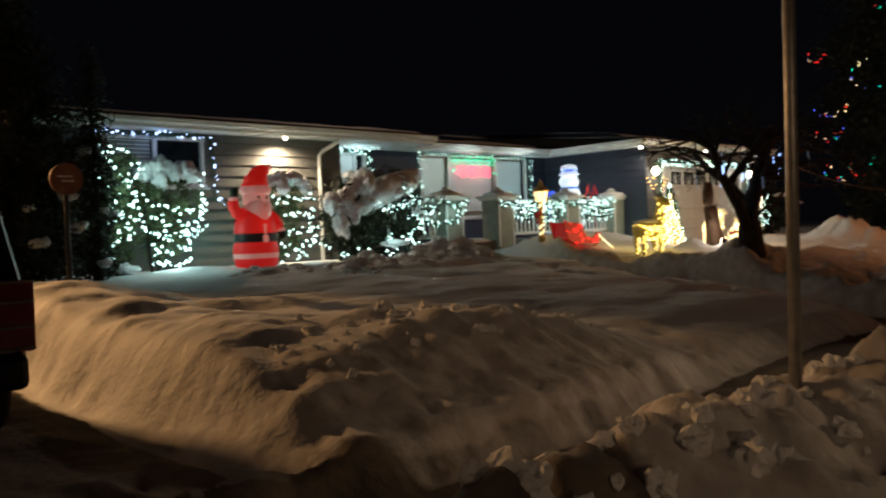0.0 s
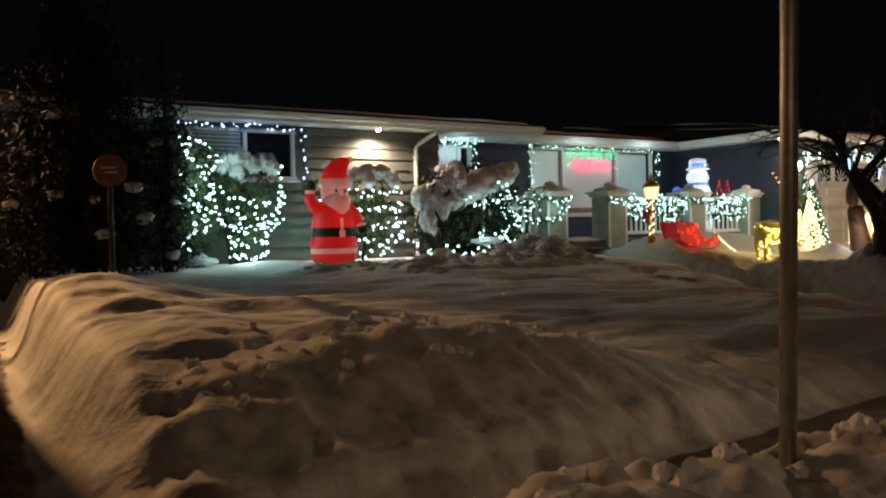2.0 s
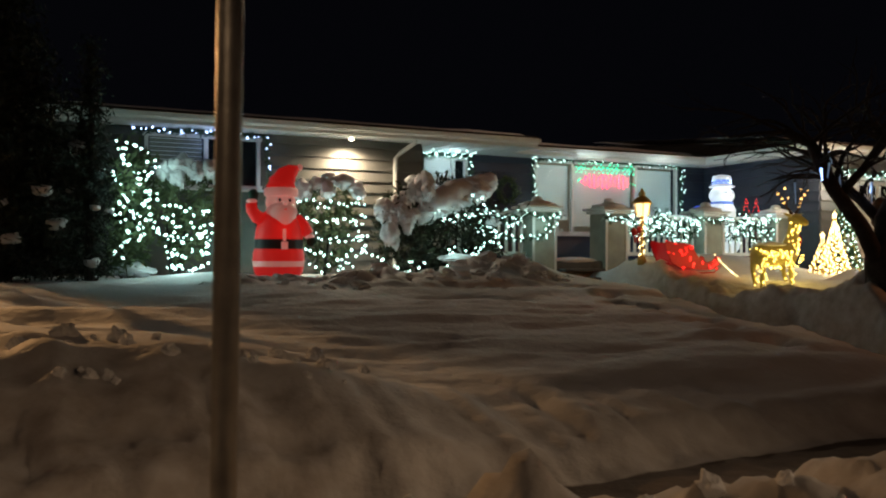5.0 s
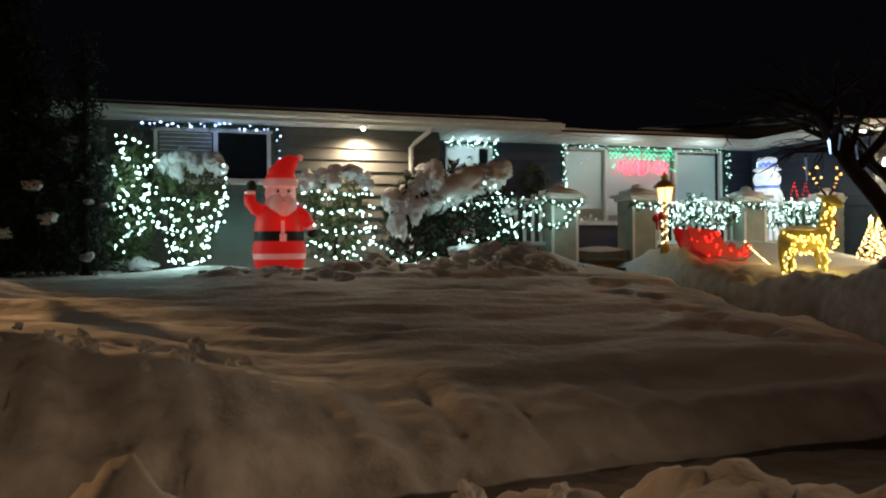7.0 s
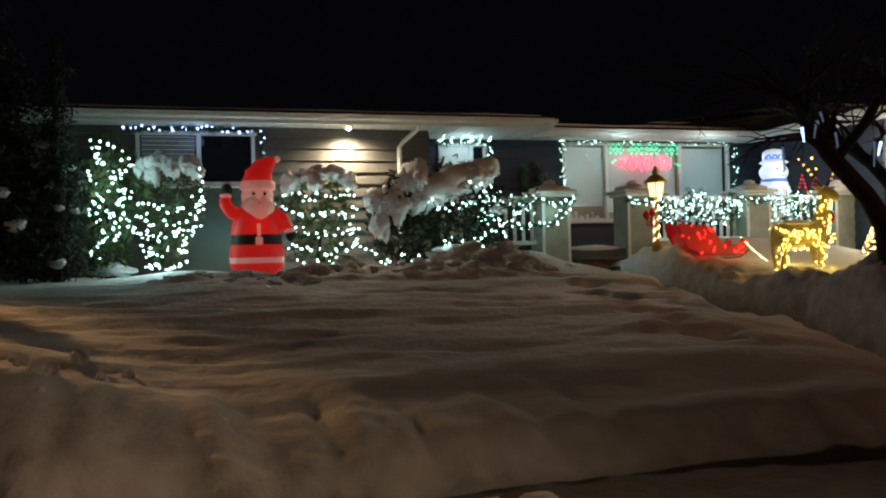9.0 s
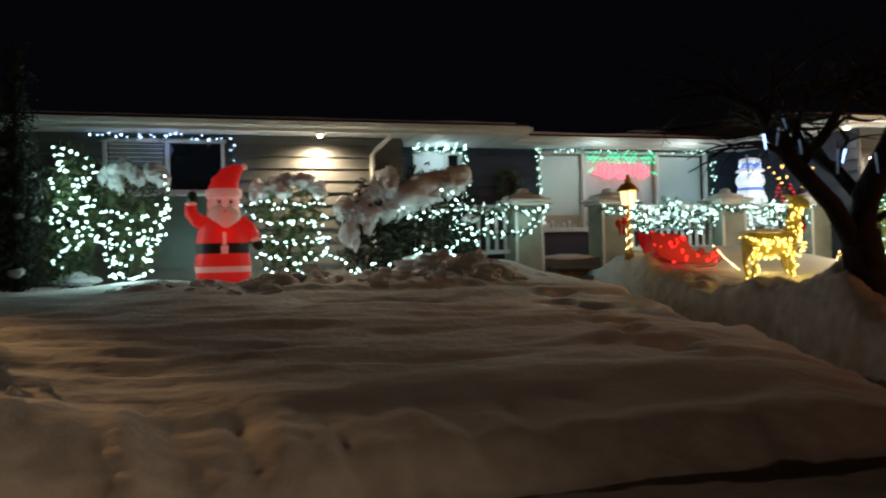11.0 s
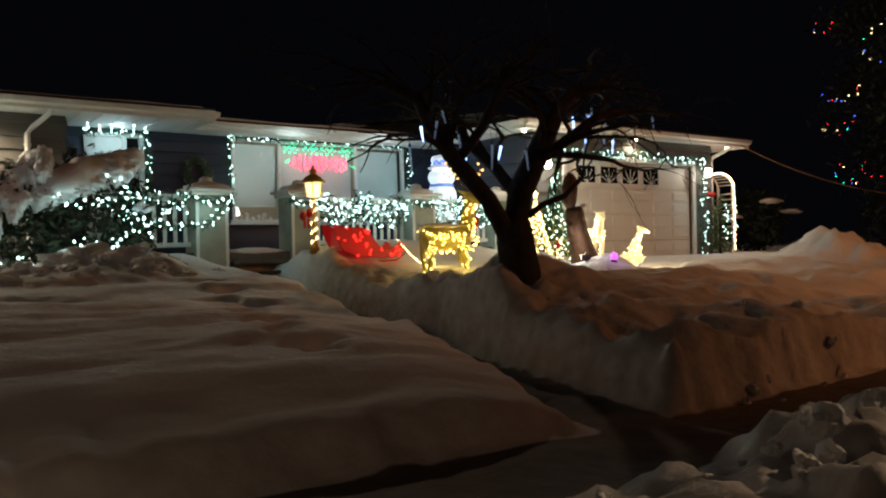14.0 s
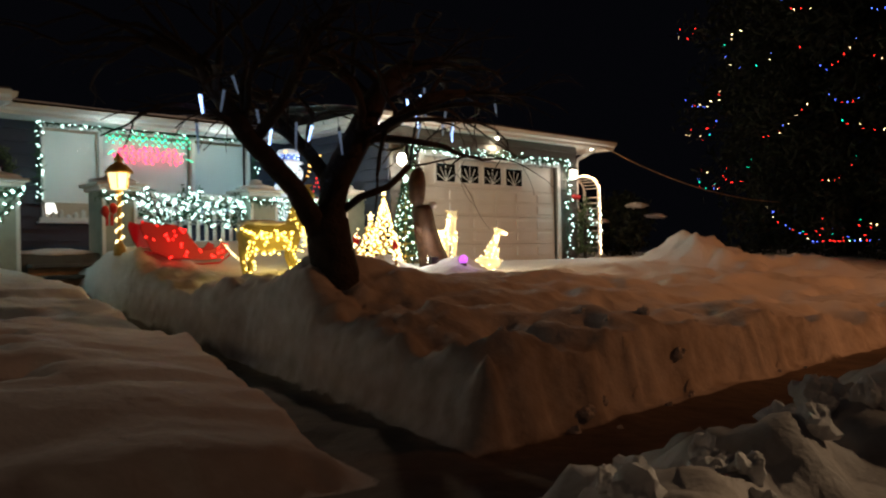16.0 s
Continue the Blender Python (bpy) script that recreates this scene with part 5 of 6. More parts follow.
# ---- yard ornaments ----
def lamp_post(x, y):
    g = ground_at(x, y)
    t = thing("lamp_post", "bronze toy street lamp wound with warm lights", "lamp post")
    bm = bmesh.new()
    lathe(bm, [(0.07, g - 0.05), (0.07, g + 0.06), (0.04, g + 0.10), (0.028, g + 0.16), (0.026, 1.0), (0.045, 1.02), (0.03, 1.05)], (x, y, 0), 14)
    part("post", bm, M_BRASS, t, "", True)
    bm = bmesh.new()
    lathe(bm, [(0.06, 1.05), (0.105, 1.06), (0.105, 1.08), (0.135, 1.25)], (x, y, 0), 6)
    part("glass", bm, E_LANTERN, t, "warm glowing lantern panes")
    bm = bmesh.new()
    for k in range(6):
        a = 6.283 * k / 6
        tube(bm, [(x + 0.107 * math.cos(a), y + 0.107 * math.sin(a), 1.06), (x + 0.138 * math.cos(a), y + 0.138 * math.sin(a), 1.26)], 0.008, 5)
    part("cage", bm, M_BRASS, t)
    bm = bmesh.new()
    lathe(bm, [(0.17, 1.25), (0.165, 1.275), (0.09, 1.35), (0.05, 1.37), (0.045, 1.40), (0.06, 1.42), (0.03, 1.45), (0.012, 1.50)], (x, y, 0), 12)
    part("roof", bm, M_BRASS, t, "", True)
    pts = [(x + 0.042 * math.cos(i * 0.9), y + 0.042 * math.sin(i * 0.9), g + 0.05 + i * (0.96 - g) / 34) for i in range(35)]
    string_lights("warm bulbs spiralling up the toy street lamp", pts, 0.014, E_WARM)
    lamp("POINT", "toy_lamp_light", (x, y - 0.2, 1.12), 2.5, GOLD, 0.08)
    bw = thing("red_bow", "red velvet bow tied on the lamp", "bow")
    for s in (-1, 1):
        bm = bmesh.new()
        ball(bm, (x - 0.13 + s * 0.05, y - 0.03, 0.80 + 0.02 * s), (0.05, 0.03, 0.07), 2, 0, 0.3, 2, s)
        part("loop", bm, M_RED, bw, "", True)
    for s in (-1, 1):
        bm = bmesh.new()
        box(bm, (x - 0.13 + s * 0.03, y - 0.03, 0.68), (0.035, 0.01, 0.14), 0.003)
        part("tail", bm, M_RED, bw)


lamp_post(7.55, -2.54)


def sleigh():
    t = thing("sleigh", "red mesh sleigh strung with red lights", "sleigh", at=(7.58, -2.9, ground_at(8.1, -2.95) + 0.0))
    t.scale = (0.88, 0.88, 0.92)
    side = [(0.02, 0.50), (0.0, 0.44), (0.06, 0.30), (0.16, 0.12), (0.40, 0.03), (0.95, 0.0), (1.18, 0.02), (1.27, 0.10), (1.26, 0.20), (1.18, 0.24), (1.12, 0.16), (0.98, 0.12), (0.84, 0.14), (0.72, 0.26), (0.62, 0.40), (0.45, 0.46), (0.22, 0.45)]
    for yy in (-0.20, 0.20):
        bm = bmesh.new()
        a = [bm.verts.new((x, yy - 0.012, z)) for x, z in side]
        b = [bm.verts.new((x, yy + 0.012, z)) for x, z in side]
        bm.faces.new(a[::-1])
        bm.faces.new(b)
        for i in range(len(side)):
            j = (i + 1) % len(side)
            bm.faces.new((a[i], a[j], b[j], b[i]))
        part("side_panel", bm, E_SLED, t)
        bm = bmesh.new()
        tube(bm, [(x, yy, z) for x, z in side + side[:1]], 0.012, 6)
        part("rim", bm, M_RED, t)
    bm = bmesh.new()
    tube(bm, [(0.1, -0.2, 0.12), (0.1, 0.2, 0.12)], 0.01, 5)
    box(bm, (0.45, 0, 0.10), (0.6, 0.38, 0.02), 0.004)
    box(bm, (0.13, 0, 0.32), (0.03, 0.38, 0.30), 0.004)
    part("seat", bm, E_SLED, t)
    for yy in (-0.18, 0.18):
        bm = bmesh.new()
        tube(bm, [(0.05, yy, -0.05), (0.6, yy, -0.07), (1.15, yy, -0.05), (1.32, yy, 0.06), (1.28, yy, 0.16)], 0.013, 6)
        part("runner", bm, M_RED, t)
    pts = [(random.uniform(0.1, 0.62), -0.225, random.uniform(0.08, 0.42)) for _ in range(13)] + [(random.uniform(0.3, 1.22), -0.225, random.uniform(0.03, 0.13)) for _ in range(9)]
    pts += [(x, -0.222, z) for x, z in side[::2]]
    bulbs(pts, 0.018, E_RED, t, "bulb_string")


sleigh()
string_lights("warm bulbs trailing from the sleigh to the deer", sag((8.62, -3.05, 0.42), (8.85, -3.3, 0.08), 0.02, 12), 0.016, E_WARM)


def deer(label, x, y, rz, scale, mat, bulb_mat, sitting=False, antlers=True, lights=130):
    t = thing("lit_deer", label, "deer ornament", "lit deer", at=(x, y, ground_at(x, y)), rz=rz)
    s = scale
    H = 0.28 if sitting else 0.52
    body = [((0, 0, H), (0.33 * s, 0.12 * s, 0.125 * s)), ((0.22 * s, 0, H + 0.03), (0.14 * s, 0.12 * s, 0.13 * s)), ((-0.22 * s, 0, H), (0.14 * s, 0.125 * s, 0.13 * s))]
    if sitting:
        body = [((0, 0, 0.16 * s), (0.26 * s, 0.14 * s, 0.14 * s)), ((0.08 * s, 0, 0.30 * s), (0.13 * s, 0.11 * s, 0.18 * s))]
    bm = bmesh.new()
    for c, r in body:
        ball(bm, c, r, 2)
    part("body", bm, mat, t, "", True)
    shoulder = Vector((0.28 * s, 0, H + 0.06)) if not sitting else Vector((0.10 * s, 0, 0.42 * s))
    head = shoulder + Vector((0.10 * s, 0, 0.30 * s))
    bm = bmesh.new()
    tube(bm, [shoulder - Vector((0.06 * s, 0, 0.06)), shoulder.lerp(head, 0.5), head], [0.09 * s, 0.07 * s, 0.055 * s], 10)
    part("neck", bm, mat, t, "", True)
    bm = bmesh.new()
    tube(bm, [head - Vector((0.05 * s, 0, -0.02)), head + Vector((0.06 * s, 0, 0.0)), head + Vector((0.17 * s, 0, -0.05 * s))], [0.06 * s, 0.055 * s, 0.025 * s], 10)
    for sy in (-1, 1):
        cone(bm, head + Vector((-0.02, sy * 0.04 * s, 0.04 * s)), head + Vector((-0.06 * s, sy * 0.11 * s, 0.09 * s)), 0.025 * s, 0.004, 6)
    part("head", bm, mat, t, "", True)
    if antlers:
        for sy in (-1, 1):
            bm = bmesh.new()
            p = head + Vector((-0.01, sy * 0.03 * s, 0.05 * s))
            tube(bm, [p, p + Vector((-0.05 * s, sy * 0.06 * s, 0.12 * s)), p + Vector((-0.02 * s, sy * 0.10 * s, 0.22 * s))], 0.01, 5)
            tube(bm, [p + Vector((-0.05 * s, sy * 0.06 * s, 0.12 * s)), p + Vector((0.05 * s, sy * 0.09 * s, 0.17 * s))], 0.008, 5)
            part("antler", bm, M_GOLDWIRE, t)
    legs = [] if sitting else [(0.25 * s, -0.08 * s), (0.20 * s, 0.08 * s), (-0.26 * s, -0.08 * s), (-0.20 * s, 0.08 * s)]
    for lx, ly in legs:
        bm = bmesh.new()
        k = random.uniform(-0.05, 0.05)
        tube(bm, [(lx, ly, H), (lx + k, ly, H * 0.5), (lx + k * 0.4, ly, -0.03)], [0.055 * s, 0.03 * s, 0.02 * s], 8)
        part("leg", bm, mat, t, "", True)
    pts = []
    for c, r in body:
        pts += in_ellipsoid(lights // 3, c, [q * 1.08 for q in r], 0.95).tolist()
    for i in range(lights // 4):
        pts.append(tuple(shoulder.lerp(head, random.random()) + Vector((random.uniform(-0.07, 0.07), -0.07, random.uniform(-0.03, 0.03))) * s))
    for lx, ly in legs:
        pts += [(lx + random.uniform(-0.03, 0.03), ly - 0.03, H * q) for q in np.linspace(0.02, 0.95, 9)]
    bulbs(pts, 0.015 * max(0.8, s), bulb_mat, t, "bulb_string")
    return t


def gold_deer(x, y):
    """A standing deer of gold mesh, head raised, thick with bulbs, snow along its back."""
    g = ground_at(x, y)
    t = thing("lit_deer", "gold mesh deer thick with warm lights, snow on its back", "deer ornament", "lit deer", at=(x, y, g))
    bm = bmesh.new()
    tube(bm, [(-0.36, 0, 0.42), (-0.30, 0, 0.44), (-0.12, 0, 0.42), (0.10, 0, 0.44), (0.30, 0, 0.46), (0.40, 0, 0.48)], [0.07, 0.15, 0.165, 0.16, 0.17, 0.08], 14)
    part("body", bm, E_DEER, t, "", True)
    bm = bmesh.new()
    tube(bm, [(0.28, 0, 0.46), (0.37, 0, 0.62), (0.41, 0, 0.78), (0.42, -0.02, 0.94)], [0.13, 0.11, 0.085, 0.075], 12)
    part("neck", bm, E_DEER, t, "", True)
    bm = bmesh.new()
    tube(bm, [(0.40, 0.05, 0.97), (0.43, -0.04, 0.98), (0.46, -0.14, 0.93), (0.48, -0.20, 0.90)], [0.06, 0.085, 0.06, 0.03], 12)
    for s_ in (-1, 1):
        cone(bm, (0.42 + s_ * 0.06, 0, 1.02), (0.42 + s_ * 0.19, 0.01, 1.06), 0.035, 0.006, 7)
    part("head", bm, E_DEER, t, "", True)
    antler = []
    for s_ in (-1, 1):
        stem = [(0.42 + s_ * 0.03, 0, 1.05), (0.42 + s_ * 0.13, 0.02, 1.16), (0.42 + s_ * 0.20, 0.04, 1.28), (0.42 + s_ * 0.34, 0.05, 1.42)]
        bm = bmesh.new()
        tube(bm, stem, [0.016, 0.014, 0.012, 0.007], 6)
        for q, w in ((1, (0.01, -0.03, 0.13)), (2, (s_ * -0.03, -0.03, 0.15))):
            b0 = Vector(stem[q])
            tube(bm, [b0, b0 + Vector(w)], [0.010, 0.005], 5)
            antler.append(tuple(b0 + Vector(w)))
        antler += along(stem[1:], 0.09)
        part("antler", bm, M_LOG, t, "", True)
    legs = [(-0.30, -0.09, -0.02), (-0.26, 0.09, 0.03), (0.28, -0.10, 0.03), (0.36, 0.09, 0.06)]
    for lx, ly, k in legs:
        bm = bmesh.new()
        tube(bm, [(lx, ly, 0.42), (lx - k, ly, 0.22), (lx + k * 0.6, ly, -0.04)], [0.07, 0.038, 0.024], 9)
        part("leg", bm, E_DEER, t, "", True)
    bm = snow_pad((-0.05, 0, 0.585), (0.30, 0.12, 0.045), 4.4)
    part("snow", bm, M_SNOW, t, "strip of snow on the back", True)
    rr = random.Random(21)
    pts = []
    for _ in range(130):
        a = rr.uniform(-2.9, 0.5)
        pts.append((rr.uniform(-0.38, 0.42), 0.175 * math.sin(a) - 0.01, 0.43 + 0.175 * math.cos(a) * (0.6 if math.cos(a) > 0 else 1.1)))
    for _ in range(55):
        u, a = rr.random(), rr.uniform(-3.1, 0.0)
        pts.append((0.30 + 0.13 * u ** 0.6 + (0.13 - 0.05 * u) * math.cos(a), (0.13 - 0.04 * u) * math.sin(a), 0.44 + 0.54 * u))
    for lx, ly, k in legs:
        pts += [(lx + rr.uniform(-0.05, 0.05), ly - 0.04, q) for q in np.linspace(0.0, 0.40, 11)]
    bulbs(pts, 0.0165, E_GOLD, t, "bulb_string")
    bulbs(antler, 0.017, glow("amber_bulb", (1.0, 0.50, 0.12), 6), t, "amber_bulb_string")


gold_deer(8.52, -4.35)
deer("cream standing doe glowing with warm lights", 11.75, -3.9, -115, 0.85, E_DEERW, E_WARM, antlers=False)
deer("cream resting fawn glowing with warm lights", 12.85, -3.7, -60, 0.85, E_DEERW, E_WARM, sitting=True, antlers=False, lights=60)
sc = thing("red_scarf", "red ribbon on the gold deer's neck", "ribbon")
bm = bmesh.new()
ball(bm, (8.99, -4.38, ground_at(8.5, -4.35) + 0.66), (0.07, 0.05, 0.10), 3, 0, 0.3, 2, 1)
part("ribbon", bm, M_RED, sc, "", True)


def light_cone(label, x, y, h, r, mat, bulb_mat, n, leafy):
    g = ground_at(x, y)
    t = thing("lit_cone_tree", label, "light tree", at=(x, y, g))
    bm = bmesh.new()
    for k in range(8):
        a = 6.283 * k / 8
        tube(bm, [(r * math.cos(a), r * math.sin(a), 0), (0.01 * math.cos(a), 0.01 * math.sin(a), h)], 0.008, 4)
    tube(bm, [(r * (1 - i / 60) * math.cos(i * 0.7), r * (1 - i / 60) * math.sin(i * 0.7), h * i / 60) for i in range(60)], 0.008, 4)
    part("frame", bm, M_GOLDWIRE, t)
    if leafy:
        cs = [(r * 0.9 * (1 - q) * math.cos(a), r * 0.9 * (1 - q) * math.sin(a), h * q) for a, q in zip(np.random.uniform(0, 6.283, 260), np.random.uniform(0.02, 0.97, 260))]
        v, f = leaf_cloud(cs, 0.05, 0.03, 10, 0.22)
        raw("greenery", v.tolist(), f.tolist(), M_GARLAND, t, "", "stuff")
    pts = []
    for i in range(n):
        q = (i + 0.5) / n
        a = i * 2.4
        pts.append((r * (1 - q) * 1.02 * math.cos(a), r * (1 - q) * 1.02 * math.sin(a), h * q))
    bulbs(pts, 0.02, bulb_mat, t, "bulb_string")
    bm = bmesh.new()
    for k in range(5):
        a, b = 6.283 * k / 5 + 1.57, 6.283 * (k + 0.5) / 5 + 1.57
        cone(bm, (0, 0, h + 0.05), (0.07 * math.cos(a), 0, h + 0.05 + 0.07 * math.sin(a)), 0.018, 0.002, 5)
    part("star", bm, bulb_mat, t, "lit star")


light_cone("gold spiral light tree glowing warm", 11.17, -3.2, 1.0, 0.27, M_GOLDWIRE, E_WARM, 150, False)
light_cone("small evergreen tree with cool white lights", 12.13, -2.6, 1.32, 0.36, M_GARLAND, E_COOL, 110, True)
light_cone("gold light tree on the snow behind the fruit tree", 11.0, -3.1, 0.62, 0.24, M_GOLDWIRE, E_WARM, 70, False)


def carved_log():
    x, y = 11.0, -4.3
    g = ground_at(x, y)
    t = thing("leaning_log", "dark weathered tree stump leaning, with a carved top", "stump")
    bm = bmesh.new()
    tube(bm, [(x + 0.16, y, g - 0.1), (x + 0.14, y, g + 0.08), (x + 0.06, y, g + 0.30), (x - 0.02, y, g + 0.55), (x - 0.07, y, g + 0.80), (x - 0.08, y, g + 0.86)], [0.24, 0.21, 0.175, 0.155, 0.14, 0.11], 16)
    for v in bm.verts:
        v.co += Vector((1, 1, 0)) * 0.04 * noise.noise(v.co * 5)
    part("trunk", bm, M_LOG, t, "", True)
    bm = bmesh.new()
    tube(bm, [(x - 0.13, y, g + 0.84), (x - 0.16, y, g + 0.95), (x - 0.15, y, g + 1.15), (x - 0.13, y, g + 1.30), (x - 0.12, y, g + 1.36)], [0.06, 0.11, 0.12, 0.09, 0.03], 12)
    part("carving", bm, M_LOG, t, "dark carved knob on the stump", True)
    bm = bmesh.new()
    tube(bm, [(x - 0.05, y - 0.05, g + 0.4), (x - 0.20, y - 0.06, g + 0.55), (x - 0.26, y - 0.05, g + 0.62)], [0.05, 0.04, 0.03], 8)
    part("branch_stub", bm, M_LOG, t, "", True)
    bm = bmesh.new()
    ball(bm, (x + 0.06, y - 0.06, g + 0.86), (0.07, 0.06, 0.05), 2, 0, 0.3, 2, 2)
    part("snow", bm, M_SNOW, t, "clot of snow", True)


carved_log()
gx, gy = 10.95, -5.05
g = ground_at(gx, gy)
t = thing("globe_light", "small glowing violet globe half sunk in the snow", "light")
bm = bmesh.new()
ball(bm, (gx, gy, g + 0.07), 0.06, 3)
part("globe", bm, glow("violet_glass", (0.55, 0.12, 0.75), 1.4), t, "", True)
bm = bmesh.new()
cone(bm, (gx, gy, g - 0.05), (gx, gy, g + 0.03), 0.05, 0.04, 10)
part("base", bm, M_BLACK, t)
lamp("POINT", "globe_lamp", (gx, gy - 0.12, g + 0.14), 0.5, (0.75, 0.6, 1.0), 0.05)
fx, fy = 10.75, -4.7
t = thing("flood_light", "small white floodlight set in the snow", "light")
g = ground_at(fx, fy)
bm = bmesh.new()
box(bm, (fx, fy, g + 0.05), (0.12, 0.08, 0.10), 0.01)
part("housing", bm, M_BLACK, t)
bm = bmesh.new()
box(bm, (fx, fy + 0.045, g + 0.06), (0.10, 0.012, 0.08), 0.004)
part("lens", bm, E_LAMP, t)

# stake lights beside the trunk
for x, y in ((8.35, -6.2), (9.35, -5.6)):
    g = ground_at(x, y)
    t = thing("stake_light", "red and white stick ornament standing in the snow", "ornament", "stake lights")
    bm = bmesh.new()
    cone(bm, (x, y, g - 0.05), (x, y, g + 0.35), 0.012, 0.012, 8)
    part("stick", bm, M_TIMBER, t)
    bm = bmesh.new()
    ball(bm, (x, y, g + 0.38), (0.035, 0.035, 0.06), 2)
    part("head", bm, E_SLED, t, "", True)
    bulbs([(x + random.uniform(-0.06, 0.06), y - 0.03, g + random.uniform(0.15, 0.5)) for _ in range(14)], 0.012, E_WARM, t)


def arch():
    """A white lattice arch with a warm rope of bulbs."""
    t = thing("garden_arch", "white lattice garden arch outlined in warm lights", "arch")
    x0, x1, y0 = 18.12, 19.18, -1.35
    g = 0.0
    for x in (x0, x1):
        for dy in (0, 0.4):
            bm = bmesh.new()
            box(bm, (x, y0 + dy, 0.78), (0.05, 0.05, 1.6), 0.004)
            part("post", bm, M_TRIM, t)
        for k in range(11):
            bm = bmesh.new()
            box(bm, (x, y0 + 0.2, 0.12 + k * 0.13), (0.02, 0.40, 0.025), 0.003)
            part("slat", bm, M_TRIM, t)
    pts = [((x0 + x1) / 2 + 0.525 * math.cos(a), y0, 1.55 + 0.34 * math.sin(a)) for a in np.linspace(math.pi, 0, 14)]
    for dy in (0, 0.4):
        bm = bmesh.new()
        tube(bm, [(p[0], p[1] + dy, p[2]) for p in pts], 0.025, 6)
        part("hoop", bm, M_TRIM, t)
    for p in pts[1:-1]:
        bm = bmesh.new()
        box(bm, (p[0], y0 + 0.2, p[2]), (0.03, 0.40, 0.02), 0.003)
        part("slat", bm, M_TRIM, t)
    warm = along([(x1, y0 - 0.04, 0.1), (x1, y0 - 0.04, 1.5)], 0.05, 0.01) + along([(p[0], p[1] - 0.04, p[2]) for p in pts[::-1]], 0.035, 0.01)
    string_lights("warm rope of bulbs on the garden arch", warm, 0.018, glow("amber_rope", (1.0, 0.62, 0.36), 12))


arch()
shrub("column_juniper", "narrow juniper beside the garage with white lights", [((17.95, -1.85, 0.65), (0.24, 0.24, 0.68))], [[(17.95, -1.85, -0.1), (17.95, -1.85, 0.9)]], 0.05, 12, M_LEAF, [],
      [[(17.78, -2.1, 1.1), (17.82, -2.12, 0.7), (17.75, -2.1, 0.3)], [(18.15, -2.08, 1.25), (18.05, -2.12, 0.9), (18.2, -2.08, 0.6), (18.1, -2.1, 0.4)]])
t = thing("extension_cable", "thin cable slung from the garage to the spruce", "cable")
bm = bmesh.new()
tube(bm, sag((18.6, -1.99, 2.46), (22.6, -4.1, 1.25), 0.25, 16), 0.010, 5)
part("wire", bm, M_TIMBER, t)
bw = thing("red_bow", "red bow on the garage wall", "bow")
for s in (-1, 1):
    bm = bmesh.new()
    ball(bm, (17.75 + s * 0.07, GARAGE_Y - 0.08, 1.35), (0.07, 0.04, 0.06), 2, 0, 0.3, 2, s)
    part("loop", bm, M_RED, bw, "", True)


# ---- street side ----
px_, py_ = -0.404, -11.103
t = thing("sign_post", "slim steel street-sign post standing in the snowbank", "sign post")
bm = bmesh.new()
cone(bm, (px_ - 0.006, py_ + 0.004, -0.8), (px_ + 0.024, py_ - 0.013, 3.0), 0.033, 0.033, 16)
part("post", bm, M_METAL, t, "", True)
bm = bmesh.new()
box(bm, (px_ - 0.06, py_ - 0.05, 2.04), (0.26, 0.006, 0.60), 0.002, Matrix.Rotation(radians(62), 4, "Z"))
part("sign_plate", bm, M_POST, t, "back of a plain metal sign")
for z in (1.8, 2.15):
    bm = bmesh.new()
    cone(bm, (px_ - 0.02, py_ - 0.03, z), (px_ + 0.03, py_ + 0.0, z), 0.012, 0.012, 6)
    part("bolt", bm, M_METAL, t)

rx, ry = -1.75, -3.76
t = thing("driveway_marker", "round reflector disc on a dark post in the snow", "marker")
g = ground_at(rx, ry)
bm = bmesh.new()
cone(bm, (rx, ry, g - 0.2), (rx, ry, 1.26), 0.03, 0.025, 10)
part("post", bm, M_BLACK, t)
bm = bmesh.new()
cone(bm, (rx, ry - 0.02, 1.27), (rx, ry - 0.05, 1.27), 0.175, 0.175, 28)
part("disc", bm, material("dull_red_reflector", (0.22, 0.10, 0.07), 0.6, 0, 0.3, 14), t, "dull red disc")
bm = bmesh.new()
box(bm, (rx - 0.02, ry - 0.055, 1.30), (0.16, 0.004, 0.018))
box(bm, (rx + 0.01, ry - 0.055, 1.25), (0.13, 0.004, 0.018))
part("lettering", bm, M_TRIM, t, "two worn pale bars")


